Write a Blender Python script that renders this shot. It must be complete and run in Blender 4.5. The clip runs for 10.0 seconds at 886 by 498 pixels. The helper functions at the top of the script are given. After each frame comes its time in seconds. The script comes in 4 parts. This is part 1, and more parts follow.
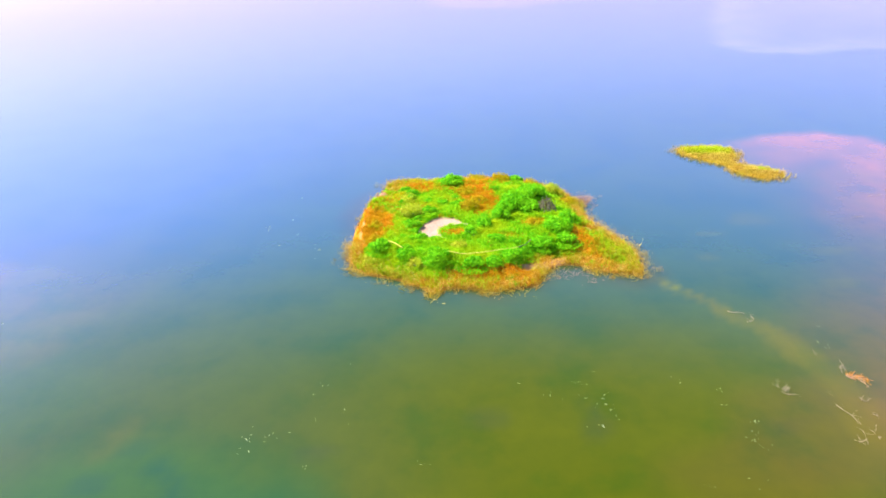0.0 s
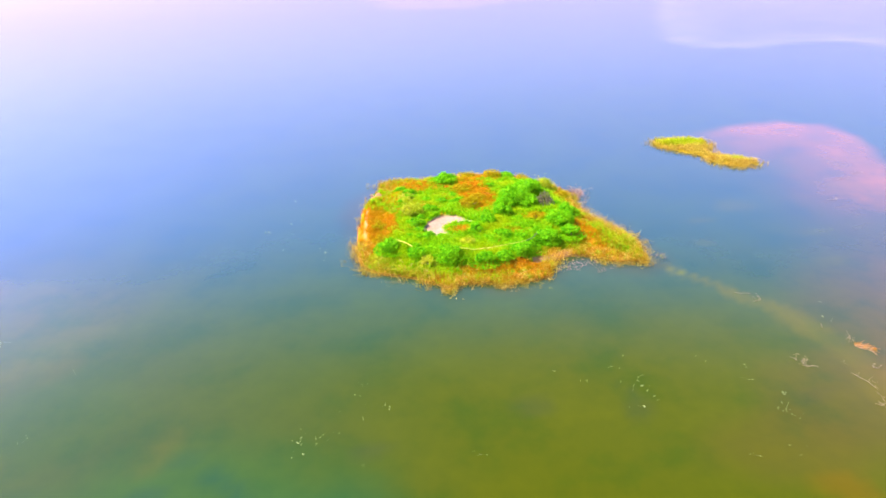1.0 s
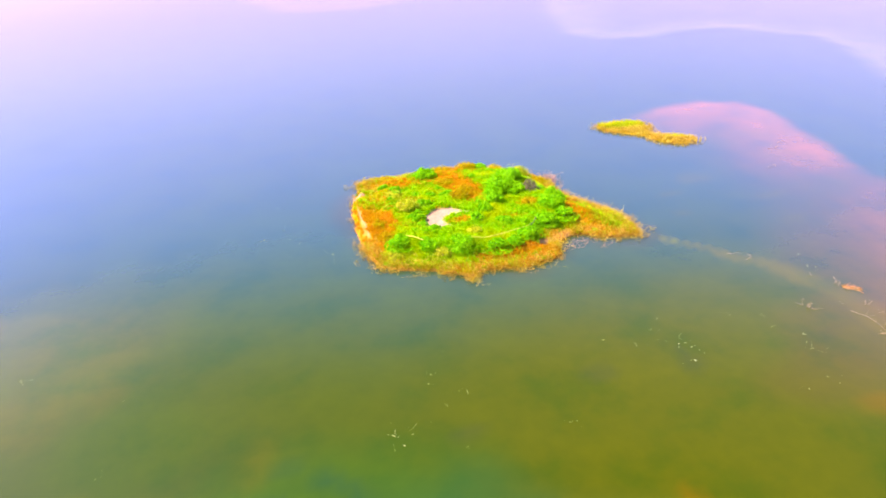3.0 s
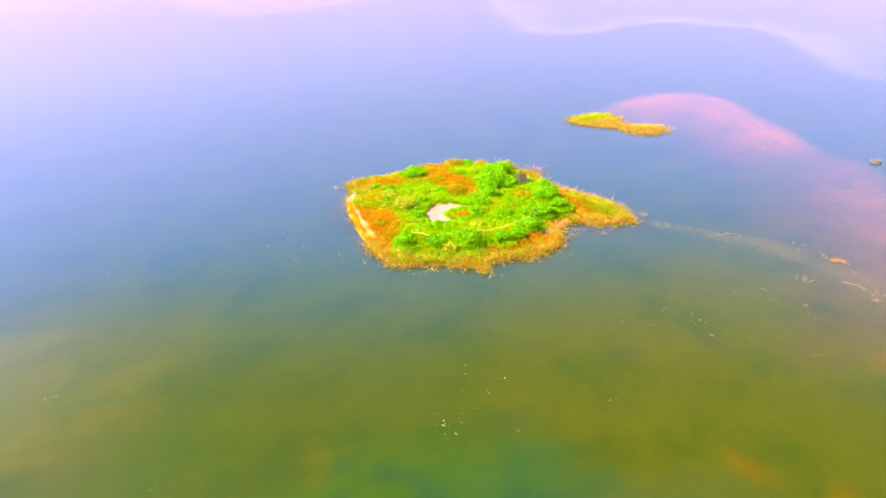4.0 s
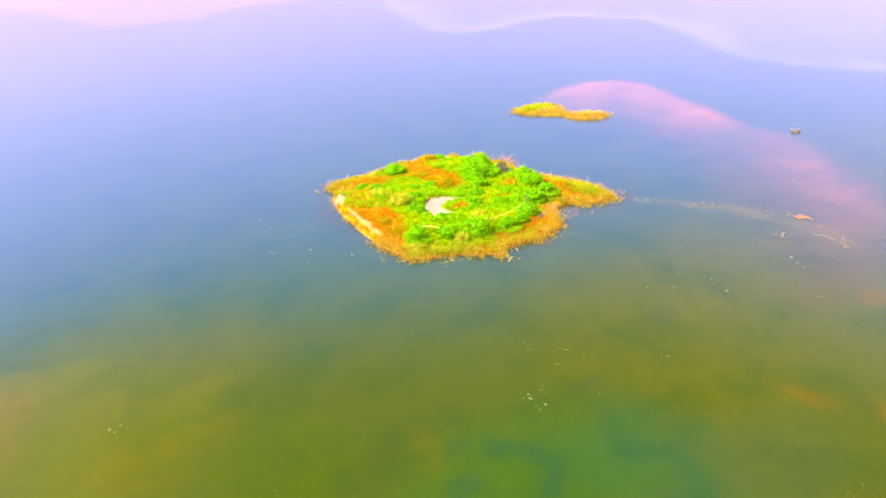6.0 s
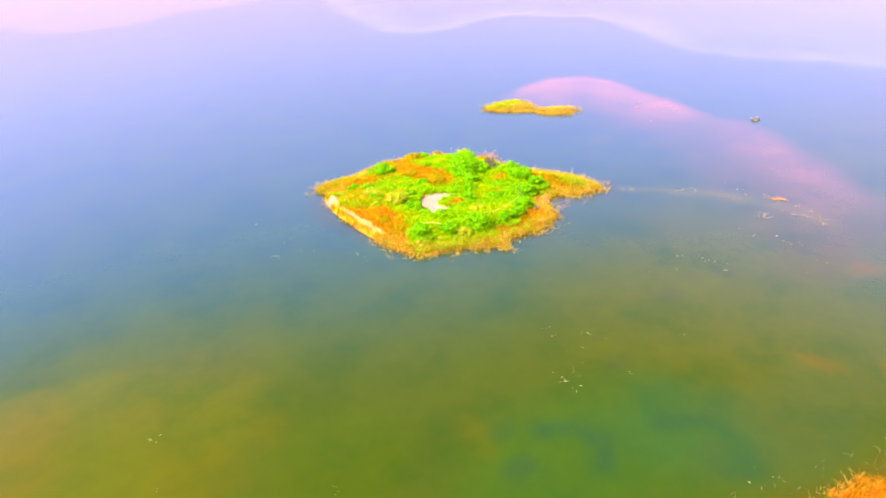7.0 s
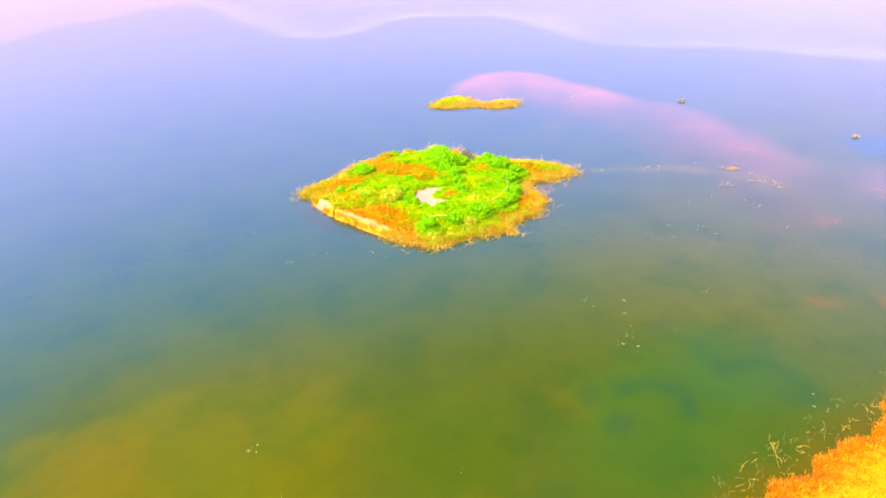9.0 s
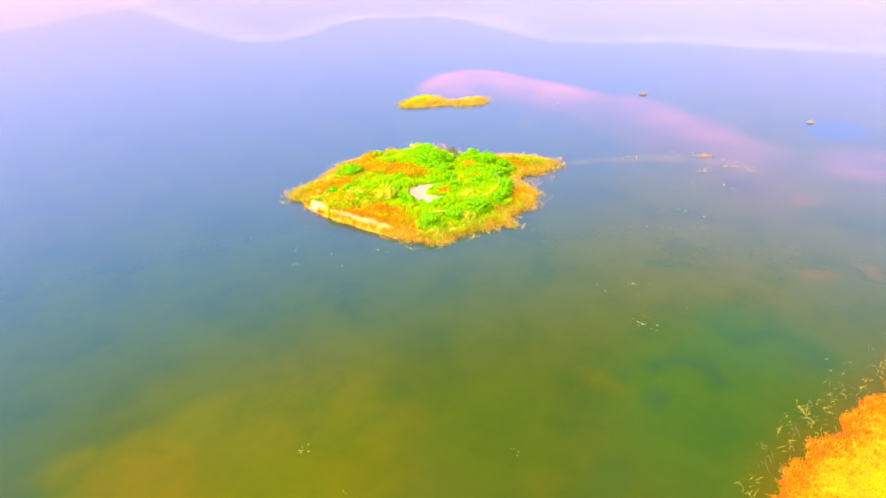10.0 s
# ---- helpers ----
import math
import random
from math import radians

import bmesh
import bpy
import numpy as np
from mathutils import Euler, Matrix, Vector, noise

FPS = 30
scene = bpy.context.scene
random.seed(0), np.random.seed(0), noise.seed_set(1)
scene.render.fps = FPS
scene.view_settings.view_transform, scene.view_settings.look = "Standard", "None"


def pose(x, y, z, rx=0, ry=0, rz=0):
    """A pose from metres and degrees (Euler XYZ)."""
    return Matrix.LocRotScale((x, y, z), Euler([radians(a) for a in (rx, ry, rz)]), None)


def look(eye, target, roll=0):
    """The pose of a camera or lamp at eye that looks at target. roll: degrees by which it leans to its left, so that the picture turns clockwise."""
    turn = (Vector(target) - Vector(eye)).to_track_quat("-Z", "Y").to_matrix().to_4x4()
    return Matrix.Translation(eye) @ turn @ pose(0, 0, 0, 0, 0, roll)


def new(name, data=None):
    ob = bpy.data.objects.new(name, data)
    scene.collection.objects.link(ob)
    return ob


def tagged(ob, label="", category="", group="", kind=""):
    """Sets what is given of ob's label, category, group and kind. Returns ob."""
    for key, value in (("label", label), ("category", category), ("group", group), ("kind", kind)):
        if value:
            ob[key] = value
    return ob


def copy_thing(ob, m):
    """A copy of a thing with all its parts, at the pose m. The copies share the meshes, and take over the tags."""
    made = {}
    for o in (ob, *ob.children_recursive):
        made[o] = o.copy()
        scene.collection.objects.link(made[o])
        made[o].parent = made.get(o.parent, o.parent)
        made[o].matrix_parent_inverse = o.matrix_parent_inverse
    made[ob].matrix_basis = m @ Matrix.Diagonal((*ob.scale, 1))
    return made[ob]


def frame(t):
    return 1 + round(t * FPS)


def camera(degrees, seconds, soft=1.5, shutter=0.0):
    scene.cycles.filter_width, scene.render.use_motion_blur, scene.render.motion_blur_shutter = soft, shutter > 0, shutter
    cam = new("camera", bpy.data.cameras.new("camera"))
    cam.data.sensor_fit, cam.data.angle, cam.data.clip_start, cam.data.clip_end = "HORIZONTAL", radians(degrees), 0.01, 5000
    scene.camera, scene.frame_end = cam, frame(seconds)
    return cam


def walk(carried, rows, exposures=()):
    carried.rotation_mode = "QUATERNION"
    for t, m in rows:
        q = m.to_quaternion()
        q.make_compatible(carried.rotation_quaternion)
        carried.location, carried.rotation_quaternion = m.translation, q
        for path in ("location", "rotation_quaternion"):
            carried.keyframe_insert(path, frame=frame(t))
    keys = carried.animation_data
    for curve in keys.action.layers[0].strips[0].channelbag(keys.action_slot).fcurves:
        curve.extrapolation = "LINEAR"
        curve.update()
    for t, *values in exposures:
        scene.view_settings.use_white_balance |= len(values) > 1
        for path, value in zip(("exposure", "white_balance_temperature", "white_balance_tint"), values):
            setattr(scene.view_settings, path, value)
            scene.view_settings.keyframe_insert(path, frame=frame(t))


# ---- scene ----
cam = camera(64.8, 10.0, 1.7)
PATH = [
    (0, (0.638, 0.494, 30.411), (0.586, 2.279, 29.51), -1.6),
    (0.5, (-2.708, 0.107, 30.465), (-2.671, 1.892, 29.564), -1.5),
    (1, (-6.014, -0.177, 30.525), (-5.89, 1.605, 29.624), -1.6),
    (1.5, (-9.225, -0.301, 30.575), (-9.015, 1.472, 29.674), -1.7),
    (2, (-12.421, -0.291, 30.615), (-12.124, 1.469, 29.713), -1.7),
    (2.5, (-15.615, -0.094, 30.681), (-15.23, 1.648, 29.777), -1.7),
    (3.8, (-24.205, 1.054, 30.952), (-23.595, 2.726, 30.041), -2.0),
    (4, (-25.534, 1.306, 30.971), (-24.891, 2.966, 30.06), -2.0),
    (4.5, (-28.781, 2.163, 31.042), (-28.053, 3.787, 30.129), -2.0),
    (5, (-32.017, 3.142, 31.154), (-31.209, 4.727, 30.239), -2.0),
    (5.5, (-35.195, 4.313, 31.262), (-34.31, 5.855, 30.345), -2.1),
    (7, (-44.357, 8.508, 31.514), (-43.25, 9.897, 30.594), -2.2),
    (7.5, (-47.377, 10.302, 31.589), (-46.2, 11.631, 30.668), -2.3),
    (8, (-50.251, 12.23, 31.694), (-49.007, 13.495, 30.772), -2.5),
    (8.5, (-52.952, 14.239, 31.766), (-51.646, 15.441, 30.844), -2.4),
    (9, (-55.573, 16.44, 31.768), (-54.213, 17.579, 30.846), -2.4),
    (9.5, (-58.085, 18.845, 31.753), (-56.668, 19.913, 30.831), -2.2),
    (10, (-60.536, 21.507, 31.768), (-59.062, 22.494, 30.844), -2.3),
]
EXPOSURES = [(0.0, 1.58, 6450, 9.0), (1.0, 1.60, 6800, 14.0), (2.5, 1.65, 7620, 23.0), (5.0, 1.71, 7620, 24.5), (10.0, 1.74, 7650, 24.5)]
walk(cam, [(t, look(eye, target, roll)) for t, eye, target, roll in PATH], EXPOSURES)

# ---- light ----
SUN_AZIMUTH, SUN_HEIGHT = -74.0, 50.0
# hue of the haze by sine of height over the horizon
SKY_GRADE = [(0.0, (0.198, 0.157, 0.379)), (0.122, (0.196, 0.125, 0.256)), (0.191, (0.278, 0.193, 0.353)), (0.276, (0.314, 0.253, 0.461)), (0.342, (0.334, 0.294, 0.562)), (0.423, (0.277, 0.300, 0.55)), (0.5, (0.25, 0.262, 0.28)), (0.588, (0.160, 0.157, 0.08)), (0.743, (0.106, 0.088, 0.036)), (0.996, (0.11, 0.092, 0.05))]
world = bpy.data.worlds.new("sky")
scene.world = world
world.use_nodes = True
wn, wl = world.node_tree.nodes, world.node_tree.links
wn.clear()
sky = wn.new("ShaderNodeTexSky")
sky.sky_type, sky.sun_disc = "NISHITA", False
sky.sun_elevation, sky.sun_rotation = radians(SUN_HEIGHT), radians(SUN_AZIMUTH % 360)
sky.air_density, sky.dust_density, sky.ozone_density = 1.3, 1.2, 3.0
tint = wn.new("ShaderNodeMix")
tint.data_type, tint.blend_type = "RGBA", "MULTIPLY"
tint.inputs["Factor"].default_value = 1.0
wl.new(sky.outputs[0], tint.inputs["A"])
coord = wn.new("ShaderNodeTexCoord")
height = wn.new("ShaderNodeSeparateXYZ")
wl.new(coord.outputs["Generated"], height.inputs[0])
grade = wn.new("ShaderNodeValToRGB")
grade.color_ramp.interpolation = "LINEAR"
for k, (p, c) in enumerate(SKY_GRADE):
    e = grade.color_ramp.elements[k] if k < 2 else grade.color_ramp.elements.new(p)
    e.position, e.color = p, (*c, 1)
wl.new(height.outputs["Z"], grade.inputs[0])
lift = wn.new("ShaderNodeVectorMath")
lift.operation = "SCALE"
lift.inputs["Scale"].default_value = 4.0
wl.new(grade.outputs[0], lift.inputs[0])
wl.new(lift.outputs[0], tint.inputs["B"])
# the haze is paler and bluer on the sun's side
side = wn.new("ShaderNodeVectorMath")
side.operation = "DOT_PRODUCT"
side.inputs[1].default_value = (math.sin(radians(SUN_AZIMUTH)) * 0.8, math.cos(radians(SUN_AZIMUTH)) * 0.8, 0.6)
wl.new(coord.outputs["Generated"], side.inputs[0])
glow = wn.new("ShaderNodeMapRange")
glow.interpolation_type = "SMOOTHSTEP"
glow.inputs["From Min"].default_value, glow.inputs["From Max"].default_value = 0.50, 0.98
glow.inputs["To Max"].default_value = 1.0
wl.new(side.outputs["Value"], glow.inputs["Value"])
sunward = wn.new("ShaderNodeMix")
sunward.data_type, sunward.blend_type = "RGBA", "ADD"
sunward.inputs["B"].default_value = (0.4, 0.8, 6.5, 1)
wl.new(glow.outputs[0], sunward.inputs["Factor"])
wl.new(tint.outputs["Result"], sunward.inputs["A"])
squash = wn.new("ShaderNodeMapping")
squash.inputs["Scale"].default_value = (1.0, 1.0, 3.2)
wl.new(coord.outputs["Generated"], squash.inputs["Vector"])
cloud = wn.new("ShaderNodeTexNoise")
cloud.inputs["Scale"].default_value, cloud.inputs["Detail"].default_value = 2.3, 4.0
cloud.inputs["Roughness"].default_value = 0.45
wl.new(squash.outputs[0], cloud.inputs["Vector"])
veil = wn.new("ShaderNodeMapRange")
veil.inputs["From Min"].default_value, veil.inputs["From Max"].default_value = 0.42, 0.75
veil.inputs["To Max"].default_value = 0.09
wl.new(cloud.outputs[0], veil.inputs["Value"])
clouds = wn.new("ShaderNodeMix")
clouds.data_type = "RGBA"
clouds.inputs["B"].default_value = (6.0, 5.4, 8.0, 1)
wl.new(veil.outputs[0], clouds.inputs["Factor"])
wl.new(sunward.outputs["Result"], clouds.inputs["A"])
back = wn.new("ShaderNodeBackground")
back.inputs["Strength"].default_value = 0.15
wl.new(clouds.outputs["Result"], back.inputs["Color"])
wl.new(back.outputs[0], wn.new("ShaderNodeOutputWorld").inputs["Surface"])

sun = new("sun", bpy.data.lights.new("sun", "SUN"))
sun.data.energy, sun.data.angle, sun.data.color = 4.4, radians(2.0), (1.0, 0.93, 0.82)
_a, _h = radians(SUN_AZIMUTH), radians(SUN_HEIGHT)
sun.matrix_world = look((60 * math.sin(_a) * math.cos(_h), 60 * math.cos(_a) * math.cos(_h), 60 * math.sin(_h)), (0, 0, 0))


# ---- materials ----
def material(name):
    m = bpy.data.materials.new(name)
    m.use_nodes = True
    m.node_tree.nodes.clear()
    return m, m.node_tree.nodes, m.node_tree.links


def noise_node(n, l, scale, detail=3.0, rough=0.55):
    c = n.new("ShaderNodeTexCoord")
    t = n.new("ShaderNodeTexNoise")
    t.inputs["Scale"].default_value, t.inputs["Detail"].default_value, t.inputs["Roughness"].default_value = scale, detail, rough
    l.new(c.outputs["Object"], t.inputs["Vector"])
    return t.outputs[0]


def ramp_node(n, l, value, stops):
    r = n.new("ShaderNodeValToRGB")
    e = r.color_ramp.elements
    while len(e) < len(stops):
        e.new(0.5)
    for k, (p, c) in zip(e, stops):
        k.position, k.color = p, (*c, 1)
    l.new(value, r.inputs[0])
    return r.outputs[0]


def mix_node(n, l, a, b, factor, kind="MIX"):
    m = n.new("ShaderNodeMix")
    m.data_type, m.blend_type = "RGBA", kind
    for socket, v in (("A", a), ("B", b), ("Factor", factor)):
        if isinstance(v, (int, float)):
            m.inputs[socket].default_value = v
        elif isinstance(v, tuple):
            m.inputs[socket].default_value = (*v, 1)
        else:
            l.new(v, m.inputs[socket])
    return m.outputs["Result"]


def bump_node(n, l, height, strength, distance):
    b = n.new("ShaderNodeBump")
    b.inputs["Strength"].default_value, b.inputs["Distance"].default_value = strength, distance
    l.new(height, b.inputs["Height"])
    return b.outputs[0]


def surface(n, l, colour, rough, normal=None):
    p = n.new("ShaderNodeBsdfPrincipled")
    if isinstance(colour, tuple):
        p.inputs["Base Color"].default_value = (*colour, 1)
    else:
        l.new(colour, p.inputs["Base Color"])
    p.inputs["Roughness"].default_value = rough
    if normal is not None:
        l.new(normal, p.inputs["Normal"])
    return p


def finish(n, l, shader):
    l.new(shader.outputs[0], n.new("ShaderNodeOutputMaterial").inputs["Surface"])


def foliage(name, stops, patch, patch_scale=0.35, amount=0.6, through_light=0.35, rough=0.8):
    """Leaves and blades: colour by leaf, drifting in patches, with light shining through."""
    m, n, l = material(name)
    g = n.new("ShaderNodeNewGeometry")
    leaf = ramp_node(n, l, g.outputs["Random Per Island"], stops)
    drift = n.new("ShaderNodeMapRange")
    drift.inputs["From Min"].default_value, drift.inputs["From Max"].default_value = 0.42, 0.64
    drift.inputs["To Max"].default_value = amount
    l.new(noise_node(n, l, patch_scale), drift.inputs["Value"])
    colour = mix_node(n, l, leaf, patch, drift.outputs[0])
    p = surface(n, l, colour, rough)
    p.inputs["Specular IOR Level"].default_value = 0.08
    t = n.new("ShaderNodeBsdfTranslucent")
    l.new(colour, t.inputs["Color"])
    s = n.new("ShaderNodeMixShader")
    s.inputs[0].default_value = through_light
    l.new(p.outputs[0], s.inputs[1])
    l.new(t.outputs[0], s.inputs[2])
    finish(n, l, s)
    return m


def grained(name, a, b, scale, rough=0.85, bump=0.4, depth=0.02):
    m, n, l = material(name)
    fine = noise_node(n, l, scale, 5)
    colour = ramp_node(n, l, fine, [(0.3, a), (0.7, b)])
    p = surface(n, l, colour, rough, bump_node(n, l, fine, bump, depth))
    p.inputs["Specular IOR Level"].default_value = 0.15
    finish(n, l, p)
    return m


def ground_material(name):
    """Soil whose colour is stored with the ground: sand, straw litter or turf."""
    m, n, l = material(name)
    at = n.new("ShaderNodeAttribute")
    at.attribute_name = "soil"
    fine, coarse = noise_node(n, l, 5.0, 6), noise_node(n, l, 0.8, 3)
    c = mix_node(n, l, at.outputs["Color"], ramp_node(n, l, fine, [(0.25, (0.62, 0.6, 0.55)), (0.7, (1.0, 1.0, 1.0))]), 0.8, "MULTIPLY")
    c = mix_node(n, l, c, ramp_node(n, l, coarse, [(0.3, (0.8, 0.76, 0.7)), (0.65, (1.0, 1.0, 1.0))]), 0.7, "MULTIPLY")
    p = surface(n, l, c, 0.95, bump_node(n, l, fine, 0.6, 0.05))
    p.inputs["Specular IOR Level"].default_value = 0.1
    finish(n, l, p)
    return m


def water_material():
    """Murky lake water: bottom, silt and painted sheen give body colour, ripples and sky the surface."""
    m, n, l = material("lake_water")
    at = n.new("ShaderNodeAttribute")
    at.attribute_name = "bed_and_sheen"
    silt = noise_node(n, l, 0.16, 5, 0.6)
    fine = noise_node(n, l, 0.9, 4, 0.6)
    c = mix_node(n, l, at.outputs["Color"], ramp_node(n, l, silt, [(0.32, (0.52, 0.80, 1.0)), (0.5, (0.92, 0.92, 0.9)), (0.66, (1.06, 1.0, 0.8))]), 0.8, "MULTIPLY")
    c = mix_node(n, l, c, ramp_node(n, l, fine, [(0.3, (0.86, 0.9, 0.95)), (0.7, (1.0, 1.0, 1.0))]), 0.6, "MULTIPLY")
    ripple = noise_node(n, l, 1.6, 3)
    p = surface(n, l, c, 0.12, bump_node(n, l, ripple, 0.12, 0.03))
    p.inputs["IOR"].default_value = 1.33
    finish(n, l, p)
    return m


M_WATER = water_material()
M_GROUND = ground_material("island_soil")
M_LEAF = foliage("shrub_leaf", [(0.0, (0.040, 0.25, 0.003)), (0.5, (0.13, 0.52, 0.004)), (1.0, (0.28, 0.66, 0.006))], (0.28, 0.56, 0.004), 0.5)
M_OLIVE = foliage("olive_leaf", [(0.0, (0.24, 0.32, 0.008)), (0.5, (0.48, 0.54, 0.012)), (1.0, (0.74, 0.68, 0.05))], (0.30, 0.54, 0.006), 0.6)
M_RUST = foliage("rusty_leaf", [(0.0, (0.33, 0.19, 0.002)), (0.5, (0.49, 0.33, 0.003)), (1.0, (0.60, 0.49, 0.010))], (0.40, 0.47, 0.003), 0.6)
M_GRASS = foliage("meadow_blade", [(0.0, (0.12, 0.36, 0.003)), (0.5, (0.21, 0.57, 0.004)), (1.0, (0.37, 0.64, 0.006))], (0.48, 0.56, 0.004), 0.3, 0.78, 0.4)
M_STRAW = foliage("straw_blade", [(0.0, (0.22, 0.08, 0.003)), (0.5, (0.60, 0.27, 0.005)), (1.0, (0.76, 0.46, 0.020))], (0.36, 0.32, 0.004), 0.4, 0.9, 0.4)
M_SEDGE = foliage("sedge_blade", [(0.0, (0.16, 0.20, 0.004)), (0.5, (0.38, 0.37, 0.006)), (1.0, (0.64, 0.50, 0.020))], (0.26, 0.38, 0.004), 0.5, 0.7, 0.4)
M_EMBER = foliage("rusty_blade", [(0.0, (0.42, 0.16, 0.003)), (0.5, (0.61, 0.26, 0.004)), (1.0, (0.71, 0.40, 0.010))], (0.50, 0.38, 0.004), 0.4, 0.6, 0.4)
M_REED = foliage("dry_reed", [(0.0, (0.20, 0.08, 0.004)), (0.5, (0.54, 0.27, 0.010)), (1.0, (0.82, 0.57, 0.10))], (0.36, 0.33, 0.008), 0.45, 0.75, 0.25)
M_LIME = foliage("islet_blade", [(0.0, (0.22, 0.35, 0.004)), (0.5, (0.36, 0.47, 0.005)), (1.0, (0.54, 0.52, 0.012))], (0.52, 0.46, 0.008), 0.3, 0.5)
M_AMBER = foliage("amber_blade", [(0.0, (0.42, 0.26, 0.03)), (0.5, (0.54, 0.37, 0.05)), (1.0, (0.64, 0.47, 0.09))], (0.50, 0.42, 0.03), 0.4, 0.6)
M_TUFT = foliage("tussock_blade", [(0.0, (0.25, 0.22, 0.16)), (0.5, (0.34, 0.30, 0.23)), (1.0, (0.44, 0.38, 0.30))], (0.26, 0.24, 0.15), 0.6, 0.5)
M_GOLD = foliage("golden_blade", [(0.0, (0.62, 0.30, 0.006)), (0.5, (0.68, 0.37, 0.010)), (1.0, (0.74, 0.45, 0.020))], (0.72, 0.46, 0.010), 0.3, 0.85, 0.45)
M_SHORE = foliage("shore_blade", [(0.0, (0.36, 0.10, 0.002)), (0.5, (0.52, 0.19, 0.003)), (1.0, (0.64, 0.30, 0.008))], (0.48, 0.22, 0.003), 0.5, 0.6, 0.35)
M_BARK = grained("weathered_bark", (0.16, 0.12, 0.08), (0.34, 0.27, 0.17), 9.0)
M_MUD = grained("olive_mud", (0.22, 0.19, 0.14), (0.30, 0.26, 0.20), 5.0)
M_PALE = grained("bleached_wood", (0.25, 0.19, 0.09), (0.42, 0.32, 0.17), 8.0)
M_STRAND = grained("straw_stalk", (0.38, 0.26, 0.02), (0.66, 0.48, 0.07), 9.0)
M_DARK = grained("rotten_stick", (0.045, 0.05, 0.02), (0.19, 0.17, 0.08), 8.0)
M_TWIG = foliage("dead_twig", [(0.0, (0.20, 0.08, 0.004)), (0.45, (0.54, 0.29, 0.012)), (1.0, (0.88, 0.66, 0.16))], (0.36, 0.34, 0.010), 0.4, 0.8, 0.0)
M_STEM = foliage("dry_stem", [(0.0, (0.14, 0.15, 0.005)), (0.45, (0.44, 0.38, 0.012)), (1.0, (0.84, 0.68, 0.10))], (0.32, 0.38, 0.008), 0.5, 0.7, 0.0)
M_PINK = grained("pinkish_twig", (0.36, 0.18, 0.10), (0.56, 0.33, 0.20), 9.0)
M_RUSTWOOD = grained("rusty_wood", (0.38, 0.15, 0.04), (0.58, 0.29, 0.09), 8.0)
M_BROWN = grained("brown_pole", (0.28, 0.15, 0.02), (0.44, 0.25, 0.04), 6.0, 1.0)
M_POLE = grained("yellowed_pole", (0.56, 0.46, 0.04), (0.78, 0.62, 0.12), 6.0, 1.0)
M_SCRAP = grained("bleached_scrap", (0.26, 0.32, 0.09), (0.46, 0.50, 0.22), 14.0, 0.6)


# ---- mesh helpers ----
RNG = np.random.default_rng(7)


def smooth(a, b, x):
    t = np.clip((x - a) / (b - a), 0, 1)
    return t * t * (3 - 2 * t)


def mesh_of(name, verts, faces, mat, shade=False):
    """A mesh from arrays: faces all with the same number of corners."""
    me = bpy.data.meshes.new(name)
    verts, faces = np.asarray(verts, np.float32), np.asarray(faces, np.int32)
    me.vertices.add(len(verts))
    me.vertices.foreach_set("co", verts.ravel())
    k = faces.shape[1]
    me.loops.add(faces.size)
    me.loops.foreach_set("vertex_index", faces.ravel())
    me.polygons.add(len(faces))
    me.polygons.foreach_set("loop_start", np.arange(0, faces.size, k, dtype=np.int32))
    me.polygons.foreach_set("use_smooth", np.full(len(faces), shade))
    me.update(calc_edges=True)
    me.materials.append(mat)
    return me


def part(name, me, parent=None, label=""):
    ob = new(name, me)
    if parent is not None:
        ob.parent = parent
    if label:
        ob["label"] = label
    return ob


def value_noise(x, y, scale, seed=0):
    """Smooth noise from -1 to 1 at places x, y."""
    px, py = np.ravel(x) * scale, np.ravel(y) * scale
    v = np.array([noise.noise((a, b, 3.7 * seed + 0.5)) for a, b in zip(px, py)])
    return v.reshape(np.shape(x))


def closed_curve(points, steps=6):
    """A rounded closed outline through the points."""
    p = np.array(points, float)
    out = []
    for i in range(len(p)):
        a, b, c, d = p[i - 1], p[i], p[(i + 1) % len(p)], p[(i + 2) % len(p)]
        for s in range(steps):
            t = s / steps
            out.append(0.5 * (2 * b + (c - a) * t + (2 * a - 5 * b + 4 * c - d) * t * t + (3 * b - a - 3 * c + d) * t ** 3))
    return np.array(out)


def line_distance(x, y, line, closed=False):
    x, y = np.asarray(x, float), np.asarray(y, float)
    best = np.full(x.shape, 1e9)
    n = len(line)
    for i in range(n if closed else n - 1):
        (ax, ay), (bx, by) = line[i], line[(i + 1) % n]
        dx, dy = bx - ax, by - ay
        t = np.clip(((x - ax) * dx + (y - ay) * dy) / (dx * dx + dy * dy + 1e-9), 0, 1)
        best = np.minimum(best, np.hypot(x - ax - t * dx, y - ay - t * dy))
    return best


def inside_distance(x, y, outline):
    """Metres inside the outline; outside it is negative."""
    x, y = np.asarray(x, float), np.asarray(y, float)
    inside = np.zeros(x.shape, bool)
    n = len(outline)
    for i in range(n):
        (ax, ay), (bx, by) = outline[i], outline[(i + 1) % n]
        if ay != by:
            inside ^= ((ay > y) != (by > y)) & (x < (bx - ax) * (y - ay) / (by - ay) + ax)
    d = line_distance(x, y, outline, True)
    return np.where(inside, d, -d)


def blob(x, y, cx, cy, rx, ry, turn=0.0):
    """1 in the middle of a soft patch, 0 outside it."""
    c, s = math.cos(radians(turn)), math.sin(radians(turn))
    u, v = ((x - cx) * c + (y - cy) * s) / rx, (-(x - cx) * s + (y - cy) * c) / ry
    return 1 - smooth(0.35, 1.0, np.hypot(u, v))


